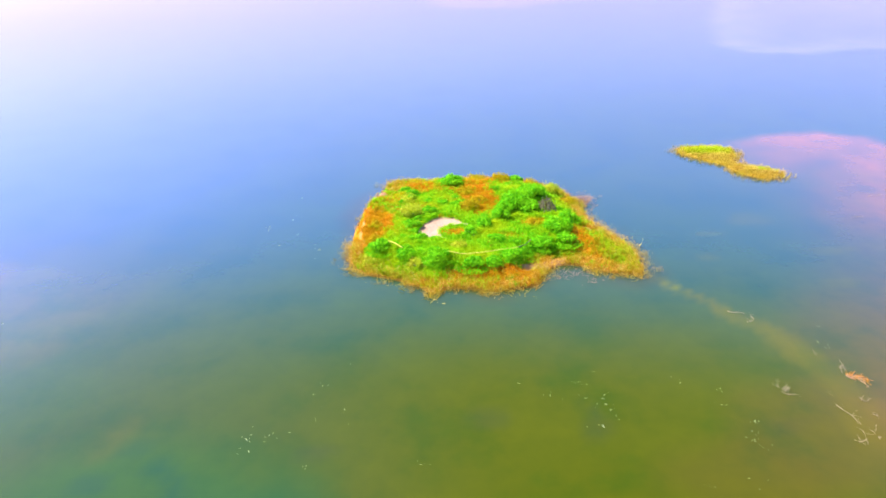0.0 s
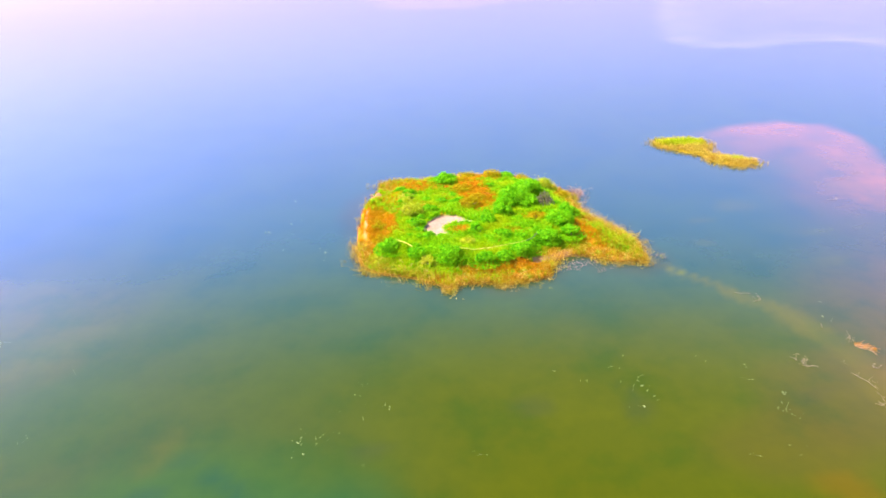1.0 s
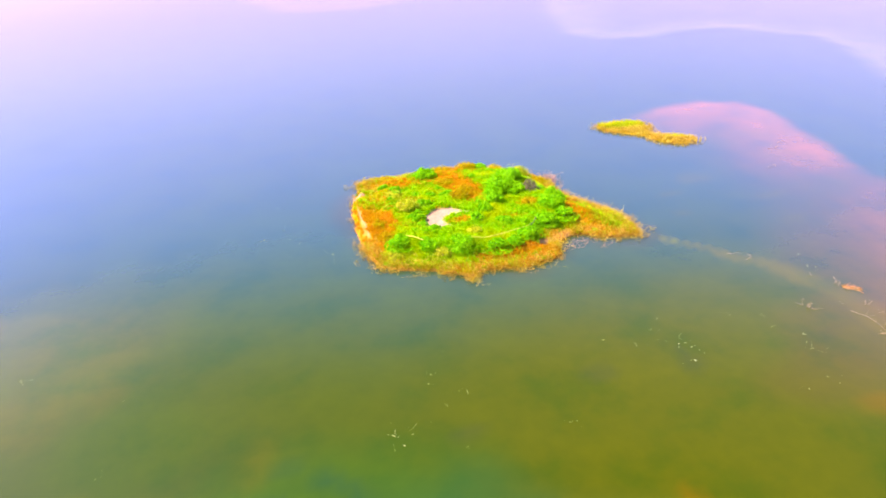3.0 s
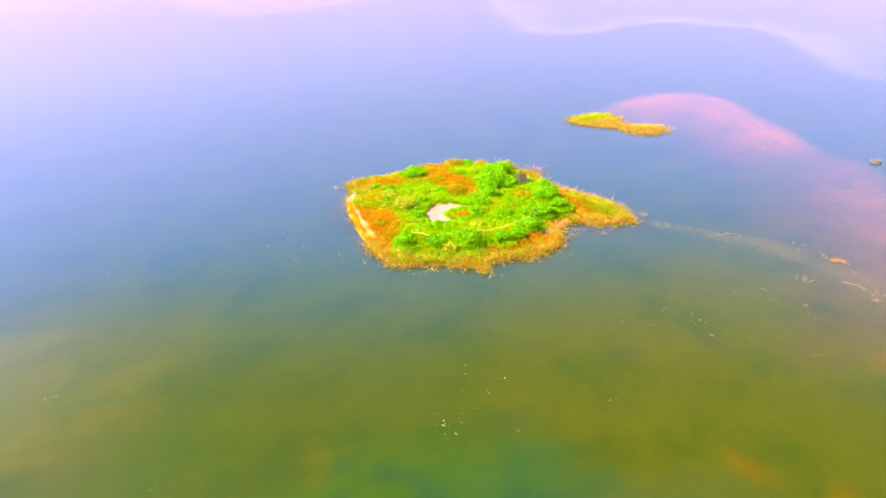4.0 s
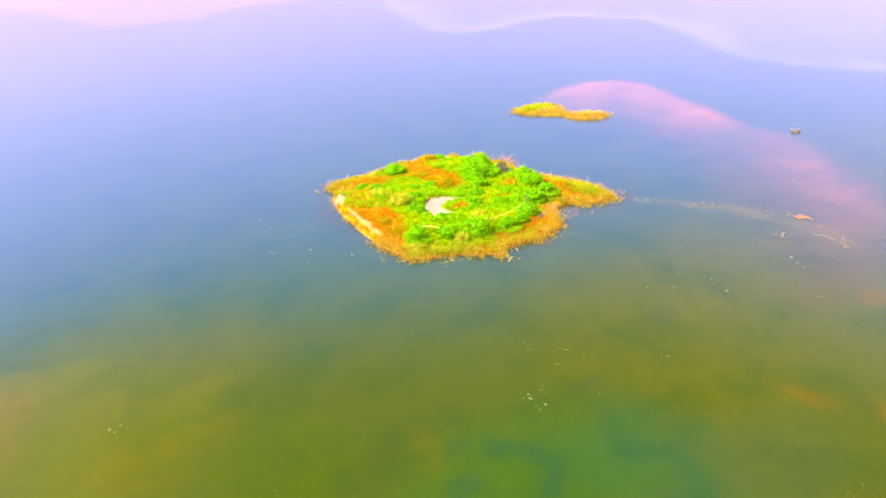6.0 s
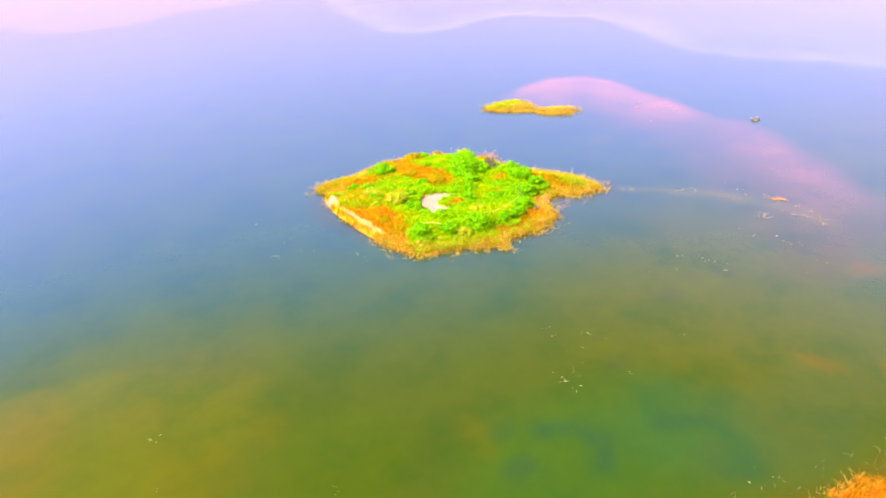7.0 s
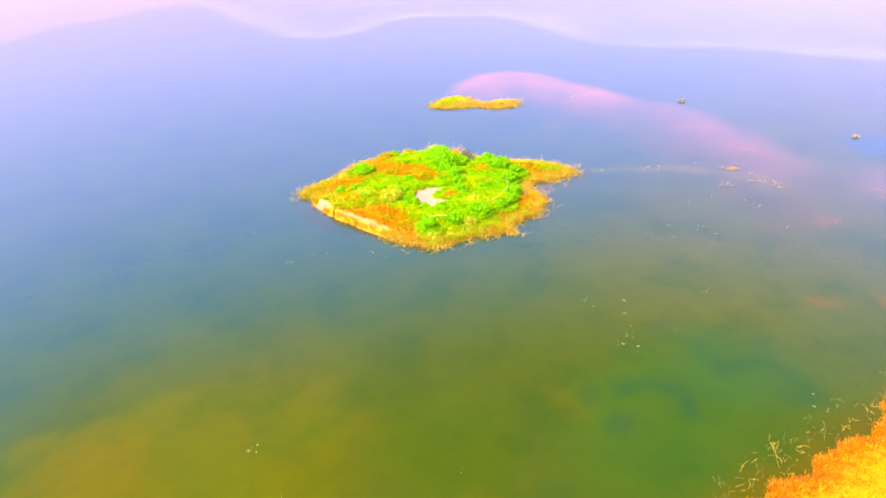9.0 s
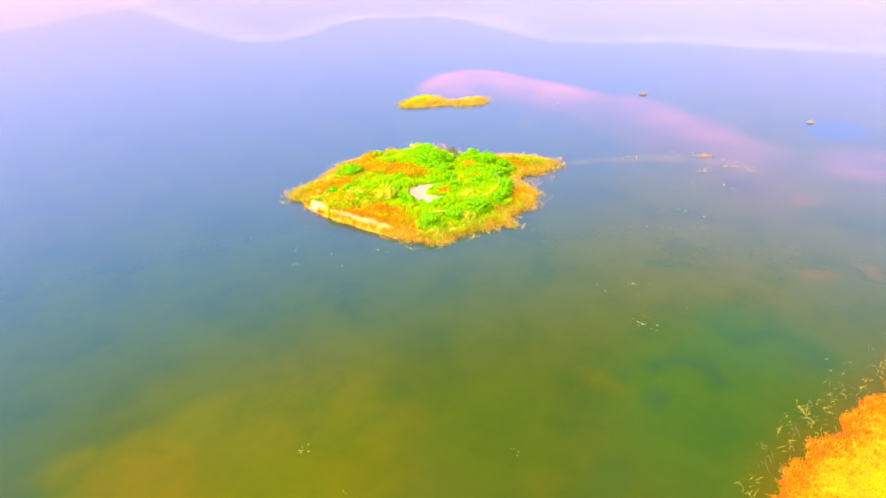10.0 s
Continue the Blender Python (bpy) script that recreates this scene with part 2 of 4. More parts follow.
def blades(roots, count, height, width, spread, lean, rng=RNG):
    """Tufts of bent blades at the roots. Returns verts and faces."""
    n = len(roots) * count
    base = np.repeat(np.asarray(roots, float), count, axis=0)
    base[:, :2] += rng.normal(0, spread, (n, 2))
    turn = rng.uniform(0, 2 * np.pi, n)
    out = np.stack([np.cos(turn), np.sin(turn)], 1)
    side = np.stack([-out[:, 1], out[:, 0]], 1)
    h = np.repeat(np.broadcast_to(height, len(roots)), count) * rng.uniform(0.55, 1.25, n)
    w = width * rng.uniform(0.7, 1.3, n)
    bend = lean * rng.uniform(0.3, 1.2, n) * h
    v = np.zeros((n, 6, 3))
    for k, (up, go, wide) in enumerate(((0.0, 0.0, 1.0), (0.62, 0.35, 0.8), (1.0, 1.0, 0.12))):
        mid = base[:, :2] + out * (bend * go)[:, None]
        z = base[:, 2] + h * up - (bend * 0.35 if k == 2 else 0)
        for j, sgn in enumerate((-1, 1)):
            v[:, 2 * k + j, :2] = mid + side * (sgn * 0.5 * w * wide)[:, None]
            v[:, 2 * k + j, 2] = z - (0.05 if k == 0 else 0)
    i = np.arange(n)[:, None] * 6
    f = np.concatenate([i + np.array([[0, 1, 3, 2]]), i + np.array([[2, 3, 5, 4]])], 1).reshape(-1, 4)
    return v.reshape(-1, 3), f


def tubes(lines, sides=5):
    """Tapered round sticks. lines: (points, first radius, last radius)."""
    vs, fs, at = [], [], 0
    for pts, r0, r1 in lines:
        pts = np.asarray(pts, float)
        k = len(pts)
        for i, p in enumerate(pts):
            d = pts[min(i + 1, k - 1)] - pts[max(i - 1, 0)]
            d = d / (np.linalg.norm(d) + 1e-9)
            a = np.cross(d, (0.31, 0.17, 0.93) if abs(d[2]) < 0.8 else (1, 0.1, 0))
            a = a / np.linalg.norm(a)
            b = np.cross(d, a)
            r = r0 + (r1 - r0) * i / max(k - 1, 1)
            for s in range(sides):
                q = 2 * math.pi * s / sides
                vs.append(p + r * (math.cos(q) * a + math.sin(q) * b))
        for i in range(k - 1):
            for s in range(sides):
                fs.append((at + i * sides + s, at + i * sides + (s + 1) % sides, at + (i + 1) * sides + (s + 1) % sides, at + (i + 1) * sides + s))
        at += k * sides
    return np.array(vs), np.array(fs)


def stalks(roots, height, radius, rng, wild=0.5, lean=0.7):
    """Thin crooked dead stalks at the roots."""
    lines = []
    for p in roots:
        q = rng.uniform(0, 2 * math.pi)
        way = (lean * rng.uniform(0.2, 1.6) * math.cos(q), lean * rng.uniform(0.2, 1.6) * math.sin(q), 1)
        lines.append((crooked((p[0], p[1], p[2] - 0.06), way, height * rng.uniform(0.5, 1.4), rng, 4, wild, 0.12), radius, radius * 0.4))
    return tubes(lines, 3)


def crooked(start, way, length, rng, bends=5, wild=0.35, droop=0.0):
    """A crooked line from start."""
    pts, d = [np.array(start, float)], np.array(way, float)
    d /= np.linalg.norm(d)
    for _ in range(bends):
        d = d + rng.normal(0, wild, 3) * 0.5
        d[2] -= droop
        d /= np.linalg.norm(d)
        pts.append(pts[-1] + d * length / bends)
    return pts


def snag_lines(rng, reach, limbs, rise=0.45, thick=0.05):
    """A dead branch with forked twigs, lying and rising from its foot."""
    lines = []
    for _ in range(limbs):
        q = rng.uniform(0, 2 * math.pi)
        stem = crooked((rng.normal(0, 0.12), rng.normal(0, 0.12), -0.1), (math.cos(q), math.sin(q), rise * rng.uniform(0.4, 1.8)), reach * rng.uniform(0.6, 1.1), rng)
        lines.append((stem, thick, thick * 0.35))
        for k in range(1, len(stem)):
            for _ in range(2):
                lines.append((crooked(stem[k], rng.normal(0, 1, 3) + np.array((0, 0, 0.5)), reach * rng.uniform(0.15, 0.4), rng, 3), thick * 0.4, thick * 0.14))
    return lines


# ---- lake ----
ISLAND = closed_curve([
    (-2.9, 53.2), (-1.9, 52.1), (-1.0, 52.9), (0.8, 53.0), (3.0, 52.5), (5.8, 52.9), (7.5, 53.7), (8.0, 55.0), (8.9, 56.7), (11.0, 57.0), (12.8, 56.0),
    (14.8, 55.3), (16.7, 55.3), (17.0, 57.2), (16.9, 59.6), (16.2, 61.9), (14.9, 64.2), (13.9, 66.6), (13.6, 69.4), (13.2, 72.2), (11.8, 74.9),
    (9.2, 77.2), (6.4, 78.8), (3.0, 79.2), (-0.6, 78.8), (-3.6, 78.4), (-6.6, 78.7), (-8.0, 77.6), (-7.8, 76.0), (-8.9, 74.2), (-9.8, 70.4),
    (-10.1, 66.0), (-10.1, 62.4), (-10.0, 59.2), (-9.2, 57.0), (-7.8, 55.7), (-5.4, 54.8)])
ISLET = closed_curve([
    (28.8, 88.0), (30.2, 85.2), (32.8, 82.5), (34.2, 79.2), (36.0, 77.9), (38.0, 78.2), (38.6, 79.6), (36.9, 81.4), (34.9, 83.0),
    (35.9, 86.2), (36.0, 88.2), (33.2, 89.4), (30.2, 89.2)])
SHORE = [(400, -40), (120, -10), (40, 2), (12, 9), (2, 11.6), (-4.6, 14.9), (-7.4, 16.2), (-9.4, 16.7), (-11.5, 17.2), (-13.4, 17.9), (-15.2, 18.9), (-17.0, 19.4), (-19.0, 19.7), (-21.0, 20.9),
         (-23.6, 21.8), (-26.8, 22.0), (-29.5, 20.6), (-33.0, 17.0), (-40, 5), (-70, -30), (-120, -90), (-300, -300), (400, -300)]
BAR = [(16.6, 55.0), (17.9, 54.2), (19.9, 51.8), (21.6, 49.3), (23.6, 46.5), (25.2, 43.6), (26.3, 40.6), (26.5, 37.8), (26.2, 35.2), (25.9, 33.0), (25.0, 30.5)]
WEED_WEST = [(-17.6, 31.9), (-15.9, 30.5), (-15.9, 28.4), (-17.6, 26.8)]
WEED_EAST = [(-11.8, 27.6), (-9.7, 26.2), (-9.5, 24.0), (-11.5, 22.4)]
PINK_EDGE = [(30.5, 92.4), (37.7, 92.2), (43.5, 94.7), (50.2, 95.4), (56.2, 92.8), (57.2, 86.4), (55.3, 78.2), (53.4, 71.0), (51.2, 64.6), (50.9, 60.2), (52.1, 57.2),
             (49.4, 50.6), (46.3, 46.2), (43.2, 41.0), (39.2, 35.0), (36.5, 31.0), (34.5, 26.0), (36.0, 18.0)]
PINK_AREA = PINK_EDGE + [(10.0, 18.0), (14.0, 60.0), (22.0, 92.0)]
SHOAL = [(-52, 57), (-48.6, 60.2), (-47.4, 61.9), (-46.0, 61.7), (-44.6, 60.6), (-43.0, 60.0), (-41.4, 59.6), (-39.2, 58.2), (-37.0, 58.4), (-34.0, 57.0), (-30.0, 53.6),
         (-27.0, 49.5), (-27.6, 45.5), (-31.0, 42.0), (-37.0, 40.0), (-44.0, 42.0), (-52, 48)]
FAR_SHEEN_EDGE = [(130, 300), (84, 243), (66, 192), (57, 163), (58.5, 147), (72, 145), (86, 149.5), (95, 147.5), (103, 133), (101, 119), (95, 108.5), (87.5, 96.5), (84, 86), (86.5, 77), (92, 67),
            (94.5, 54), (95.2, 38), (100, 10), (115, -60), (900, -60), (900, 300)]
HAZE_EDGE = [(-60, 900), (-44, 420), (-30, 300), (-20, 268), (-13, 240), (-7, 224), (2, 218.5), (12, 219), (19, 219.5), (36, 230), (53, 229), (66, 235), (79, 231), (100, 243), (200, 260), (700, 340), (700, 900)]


def bed_and_sheen_colour(x, y):
    """Lake colour: deep water, shoals, weed, silt; glare, far sheen and haze painted in."""
    wx = x + 2.2 * value_noise(x, y, 0.09, 1) + 0.9 * value_noise(x, y, 0.3, 2)
    wy = y + 2.2 * value_noise(x, y, 0.09, 3) + 0.9 * value_noise(x, y, 0.3, 4)
    col = np.zeros((*x.shape, 3)) + np.array((0.018, 0.054, 0.034))

    def lay(mask, c):
        nonlocal col
        col = col * (1 - mask[..., None]) + np.array(c) * mask[..., None]

    lay(1 - smooth(36, 66, wy - 0.38 * np.clip(-wx - 12, 0, 30)), (0.032, 0.052, 0.003))
    lay(0.9 * blob(wx, wy, 12, 31, 31, 21), (0.045, 0.056, 0.0005))
    lay(0.75 * blob(wx, wy, -18, 28, 14, 9.5), (0.019, 0.062, 0.004))
    sx, sy = x + 0.7 * value_noise(x, y, 0.35, 31) + 0.3 * value_noise(x, y, 1.1, 32), y + 0.7 * value_noise(x, y, 0.35, 33) + 0.3 * value_noise(x, y, 1.1, 34)
    lay(0.5 * blob(wx, wy, -40, 50, 19, 16, 20), (0.044, 0.060, 0.002))
    shoal = inside_distance(sx, sy, SHOAL)
    lay(0.6 * smooth(-0.3, 1.2 + 7.0 * smooth(-40, -28, x), shoal), (0.060, 0.072, 0.0003))
    # orange of the shoal, with the warm glare on it painted in
    lay(0.45 * blob(wx, wy, -45.5, 54.0, 6.5, 6.5), (0.100, 0.068, 0.0006))
    lay(0.14 * blob(wx, wy, -33, 52.0, 9, 7), (0.092, 0.066, 0.003))
    lay(0.6 * blob(wx, wy, -30, 39, 7, 6), (0.028, 0.056, 0.0006))
    lay(0.45 * blob(wx, wy, -10.5, 26.6, 7.0, 6.0, -25), (0.014, 0.060, 0.014))
    lay(0.4 * blob(wx, wy, -5.5, 22.5, 9.0, 6.0), (0.030, 0.056, 0.014))
    for weed in (WEED_WEST, WEED_EAST):
        lay(0.7 * np.exp(-(line_distance(wx, wy, weed) / 0.9) ** 2), (0.010, 0.046, 0.013))
    lay(0.5 * blob(wx, wy, -21.5, 30.0, 2.2, 1.7), (0.012, 0.044, 0.014))
    lay(0.4 * blob(wx, wy, -19.8, 33.5, 1.6, 1.2), (0.012, 0.046, 0.012))
    for cx, cy, rx, ry in ((-22.2, 34.3, 1.6, 2.6), (-37.5, 44.0, 3.0, 3.0), (-32.0, 43.7, 1.8, 1.8), (-32.5, 35.2, 1.6, 1.3)):
        lay(0.25 * blob(wx, wy, cx, cy, 1.3 * rx, 1.3 * ry), (0.074, 0.062, 0.0005))
    lay(0.35 * blob(wx, wy, -29.5, 31.8, 3.2, 2.2), (0.012, 0.050, 0.008))
    for cx, cy, rx, ry in ((1.9, 24.6, 0.9, 1.9), (4.8, 19.5, 1.4, 1.6)):
        lay(0.6 * blob(wx, wy, cx, cy, 1.3 * rx, 1.3 * ry), (0.095, 0.058, 0.0005))
    for cx, cy, rx, ry in ((2.5, 36.5, 2.2, 1.2), (-8.5, 33.0, 2.0, 1.0), (21.5, 36.0, 2.4, 1.0), (9.0, 36.8, 0.9, 2.4)):
        lay(0.3 * blob(wx, wy, cx, cy, rx, ry), (0.022, 0.036, 0.014))
    lay(0.35 * blob(wx, wy, 23.5, 35, 9, 8), (0.072, 0.048, 0.012))
    lay(0.22 * blob(wx, wy, 31, 44, 9, 12), (0.080, 0.048, 0.020))
    lay(0.4 * blob(wx, wy, 17.5, 32.0, 8, 5.5), (0.062, 0.047, 0.006))
    lay(0.6 * blob(wx, wy, 18.4, 27.6, 2.2, 2.6), (0.092, 0.056, 0.0005))
    bar = line_distance(sx, sy, BAR)
    wide = 0.75 + 0.95 * smooth(52, 41, y)
    lay((0.70 - 0.14 * smooth(40, 50, y)) * smooth(31, 37, y) * (1 - smooth(0.35, 1.25, bar / wide)) * (0.8 + 0.3 * value_noise(x, y, 0.5, 35)), (0.090, 0.080, 0.0005))
    lay(0.75 * blob(sx, sy, 18.9, 52.9, 1.5, 0.7, -50), (0.105, 0.105, 0.002))
    # pink tint, strongest near its outer edge and fading inwards
    pink, rim = inside_distance(sx, sy, PINK_AREA), line_distance(sx, sy, PINK_EDGE)
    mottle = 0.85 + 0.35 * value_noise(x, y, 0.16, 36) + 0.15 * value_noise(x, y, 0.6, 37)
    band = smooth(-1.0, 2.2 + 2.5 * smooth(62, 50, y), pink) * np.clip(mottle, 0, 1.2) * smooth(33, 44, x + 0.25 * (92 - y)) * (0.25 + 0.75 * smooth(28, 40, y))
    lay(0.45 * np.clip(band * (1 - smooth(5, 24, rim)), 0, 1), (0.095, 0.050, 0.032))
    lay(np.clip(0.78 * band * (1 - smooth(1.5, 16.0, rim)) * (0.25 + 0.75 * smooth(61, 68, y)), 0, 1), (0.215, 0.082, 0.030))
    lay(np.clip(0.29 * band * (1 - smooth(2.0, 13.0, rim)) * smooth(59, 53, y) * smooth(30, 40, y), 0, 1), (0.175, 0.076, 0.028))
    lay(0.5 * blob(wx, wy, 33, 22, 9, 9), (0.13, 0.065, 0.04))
    # a bluer patch outside the pink tint
    lay(0.7 * blob(wx, wy, 45.8, 27.2, 6.0, 5.0), (0.006, 0.05, 0.075))
    for cx, cy, rx, ry in ((30.5, 66, 3.0, 1.5), (26, 63, 2.4, 1.2), (36, 60, 3.2, 1.2), (33, 54, 3.0, 1.4), (24, 58, 1.6, 1.0)):
        lay(0.3 * blob(wx, wy, cx, cy, rx, ry), (0.060, 0.070, 0.012))
    lay(0.55 * (1 - smooth(0.0, 2.6, -inside_distance(wx, wy, ISLAND))), (0.040, 0.040, 0.006))
    lay(0.7 * (1 - smooth(0.0, 2.6, -inside_distance(sx, sy, SHORE))), (0.072, 0.050, 0.0005))
    # pale band of surface sheen far out, put into the water's colour
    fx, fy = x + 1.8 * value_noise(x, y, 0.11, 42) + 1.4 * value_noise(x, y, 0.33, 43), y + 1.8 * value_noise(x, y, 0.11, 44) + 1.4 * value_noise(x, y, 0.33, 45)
    far = inside_distance(fx, fy, FAR_SHEEN_EDGE)
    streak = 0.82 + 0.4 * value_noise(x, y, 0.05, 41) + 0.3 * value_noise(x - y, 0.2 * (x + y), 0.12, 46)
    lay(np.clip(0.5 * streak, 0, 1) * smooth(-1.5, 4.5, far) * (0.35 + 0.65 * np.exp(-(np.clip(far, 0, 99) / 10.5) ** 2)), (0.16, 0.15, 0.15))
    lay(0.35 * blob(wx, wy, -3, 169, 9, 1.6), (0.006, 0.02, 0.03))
    # pinkish haze over the farthest water, painted into its colour
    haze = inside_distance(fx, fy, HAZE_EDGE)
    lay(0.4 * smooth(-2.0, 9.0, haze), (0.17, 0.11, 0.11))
    return col


def axis(inner_from, inner_to, step, outer):
    mid = np.arange(inner_from, inner_to + step, step)
    grow = np.cumsum(step * 1.22 ** np.arange(1, 40))
    grow = grow[grow < outer]
    return np.concatenate([(mid[0] - grow)[::-1], mid, mid[-1] + grow])


def sheet(name, xs, ys, height, mat, keep=None, shade=True):
    gx, gy = np.meshgrid(xs, ys)
    gz = height(gx, gy)
    v = np.stack([gx, gy, gz], -1).reshape(-1, 3)
    a = np.arange(len(v)).reshape(gx.shape)
    f = np.stack([a[:-1, :-1], a[:-1, 1:], a[1:, 1:], a[1:, :-1]], -1).reshape(-1, 4)
    if keep is not None:
        f = f[keep(gx, gy).ravel()[f].any(1)]
        used = np.unique(f)
        remap = np.zeros(len(v), np.int64)
        remap[used] = np.arange(len(used))
        v, f = v[used], remap[f]
    return mesh_of(name, v, f, mat, shade), v


def store_colour(me, name, col):
    at = me.color_attributes.new(name, "FLOAT_COLOR", "POINT")
    rgba = np.ones((len(col), 4), np.float32)
    rgba[:, :3] = col
    at.data.foreach_set("color", rgba.ravel())


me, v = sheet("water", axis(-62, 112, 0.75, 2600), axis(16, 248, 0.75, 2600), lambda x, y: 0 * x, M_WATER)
store_colour(me, "bed_and_sheen", bed_and_sheen_colour(v[:, 0], v[:, 1]))
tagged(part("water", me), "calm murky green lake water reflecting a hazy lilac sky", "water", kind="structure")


# ---- island ground ----
def near_bank(x, y):
    """1 along the bare scarp on the western side of the island."""
    return smooth(-7.0, -8.6, x) * smooth(61.0, 63.5, y) * (1 - smooth(74.5, 76.0, y))


PAD = closed_curve([(-4.1, 62.2), (-3.3, 64.1), (-1.6, 65.5), (0.0, 65.2), (0.9, 64.1), (1.5, 63.1), (0.0, 63.3), (-1.2, 63.0),
                    (-1.4, 61.9), (-0.6, 60.3), (-2.4, 60.3), (-4.0, 61.1)], 4)


def pad_shape(x, y):
    """1 on the bare white sand hollow, which is bitten out on its eastern side."""
    return smooth(0.0, 0.27, inside_distance(x, y, PAD) + 0.16 * value_noise(x, y, 1.4, 11))


def island_height(x, y):
    d = inside_distance(x, y, ISLAND)
    h = 0.22 * smooth(-0.4, 0.9, d) + 0.95 * smooth(0.9, 4.2, d) + 0.30 * blob(x, y, 5.0, 67.0, 10, 10)
    h = np.where(d > 0, h + 0.11 * value_noise(x, y, 0.5, 5) * smooth(0, 2, d) + 0.05 * value_noise(x, y, 1.7, 6), h)
    b = near_bank(x, y)
    h = h * (1 - b) + b * (0.9 * smooth(0.2, 1.0, d) + 0.25 * smooth(2.0, 4.5, d))
    h = h - 0.16 * pad_shape(x, y)
    return np.where(d > 0, h, np.maximum(-0.9, 0.4 * d - 0.02) + 0.22 * smooth(-0.4, 0.9, d))


def dryness(x, y, d):
    """0 where the meadow is green, 1 where it is straw, 2 where it is rusty."""
    dry = 1 - smooth(0.9, 2.6, d + 1.3 * value_noise(x, y, 0.4, 8) - 0.9 * blob(x, y, 5, 53.5, 8, 3.5))
    dry = np.maximum(dry, smooth(11.0, 13.0, x + 0.2 * (66 - y)))
    dry = np.maximum(dry, 0.85 * blob(x, y, -1, 77, 12, 5.0))
    rust = np.maximum.reduce([
        1.5 * blob(x, y, 2.6, 70.6, 3.0, 7.4, 8), 1.2 * blob(x, y, 0.4, 74.2, 4.0, 3.2), 0.85 * blob(x, y, -6.2, 71.4, 2.4, 3.4), 0.9 * blob(x, y, 8.0, 63.4, 2.2, 1.5), 1.6 * blob(x, y, -8.3, 64.5, 3.0, 6.4), 1.3 * blob(x, y, 12.0, 60.2, 1.5, 3.4, 18), 1.1 * blob(x, y, -3.2, 74.4, 4.6, 3.2),
        1.2 * blob(x, y, -8.0, 60.6, 1.7, 2.0), 1.3 * blob(x, y, 4.0, 76.6, 7.5, 2.9), 1.0 * blob(x, y, 12.8, 71.5, 2.2, 4.0),
        1.2 * blob(x, y, 0.1, 61.8, 1.7, 1.1), 0.9 * blob(x, y, 5.4, 60.6, 1.6, 0.7), 1.2 * blob(x, y, -5.2, 75.6, 2.6, 2.4), 0.9 * blob(x, y, 9.5, 55.9, 5.0, 1.5), 1.5 * blob(x, y, 4.0, 54.9, 6.4, 1.3)])
    rust = rust * (0.75 + 0.5 * value_noise(x, y, 0.7, 9))
    dry = np.maximum(dry, 0.7 * blob(x, y, -5.0, 68.0, 7.0, 9.0) * smooth(-0.3, 0.3, value_noise(x, y, 0.5, 10)))
    return dry, rust


def bare(x, y, d):
    """1 where sand shows with no growth on it."""
    b = np.maximum(pad_shape(x, y), near_bank(x, y) * smooth(0.58, 0.74, d) * (1 - smooth(0.74, 0.94, d + 0.3 * value_noise(x, y, 0.8, 12))))
    ledge = np.exp(-(line_distance(x, y, [(6.5, 56.0), (7.6, 56.5), (8.8, 57.2), (9.9, 57.8)]) / 0.5) ** 2)
    corner = 1 - smooth(0.6, 1.0, np.hypot((x + 8.6) / 1.2, (y - 73.4) / 1.1))
    knob = 1 - smooth(0.5, 1.0, np.hypot((x - 13.2) / 0.7, (y - 63.9) / 0.9))
    return np.maximum.reduce([b, knob, ledge, corner])


me, v = sheet("island_ground", np.arange(-13, 21, 0.22), np.arange(49, 82.5, 0.22), island_height, M_GROUND, lambda x, y: inside_distance(x, y, ISLAND) > -2.2)
d = inside_distance(v[:, 0], v[:, 1], ISLAND)
dry, rust = dryness(v[:, 0], v[:, 1], d)
sandy = bare(v[:, 0], v[:, 1], d)[:, None]
soil = np.array((0.20, 0.42, 0.006)) * (1 - np.clip(dry, 0, 1)[:, None]) + np.array((0.46, 0.24, 0.008)) * np.clip(dry, 0, 1)[:, None]
soil = soil * (1 - np.clip(rust, 0, 1)[:, None]) + np.array((0.52, 0.21, 0.005)) * np.clip(rust, 0, 1)[:, None]
wet = (1 - smooth(0.1, 0.7, d))[:, None]
soil = soil * (1 - wet) + np.array((0.15, 0.085, 0.010)) * wet
bank = np.maximum(near_bank(v[:, 0], v[:, 1]), 1 - pad_shape(v[:, 0], v[:, 1]))[:, None]
face = near_bank(v[:, 0], v[:, 1])[:, None] * (1 - smooth(0.7, 0.95, d))[:, None] * (1 - sandy)
soil = soil * (1 - face) + np.array((0.62, 0.24, 0.012)) * face
soil = soil * (1 - sandy) + (np.array((0.40, 0.265, 0.19)) * (1 - bank) + np.array((0.40, 0.23, 0.11)) * bank) * sandy
store_colour(me, "soil", soil)
tagged(part("ground_island", me), "small grassy lake island with bare sand patches", "island", kind="structure")


def island_spots(n, rng):
    x, y = rng.uniform(-12, 19, n), rng.uniform(50, 81, n)
    d = inside_distance(x, y, ISLAND)
    ok = d > -1.9
    x, y, d = x[ok], y[ok], d[ok]
    return x, y, d, island_height(x, y)


x, y, d, z = island_spots(34000, RNG)
dry, rust = dryness(x, y, d)
free = (bare(x, y, d) < 0.35) & (d > 0.25)
pick = RNG.uniform(0, 1, len(x))
is_rust = free & (pick < rust)
is_dry = free & ~is_rust & (RNG.uniform(0, 1, len(x)) < dry * 0.78 + 0.02)
is_green = free & ~is_rust & ~is_dry
sedge = np.maximum(1.2 * blob(x, y, -5.6, 56.6, 6.0, 4.2), 0.8 * blob(x, y, 15.6, 59.4, 3.0, 5.0))
is_sedge = is_dry & (RNG.uniform(0, 1, len(x)) < sedge)
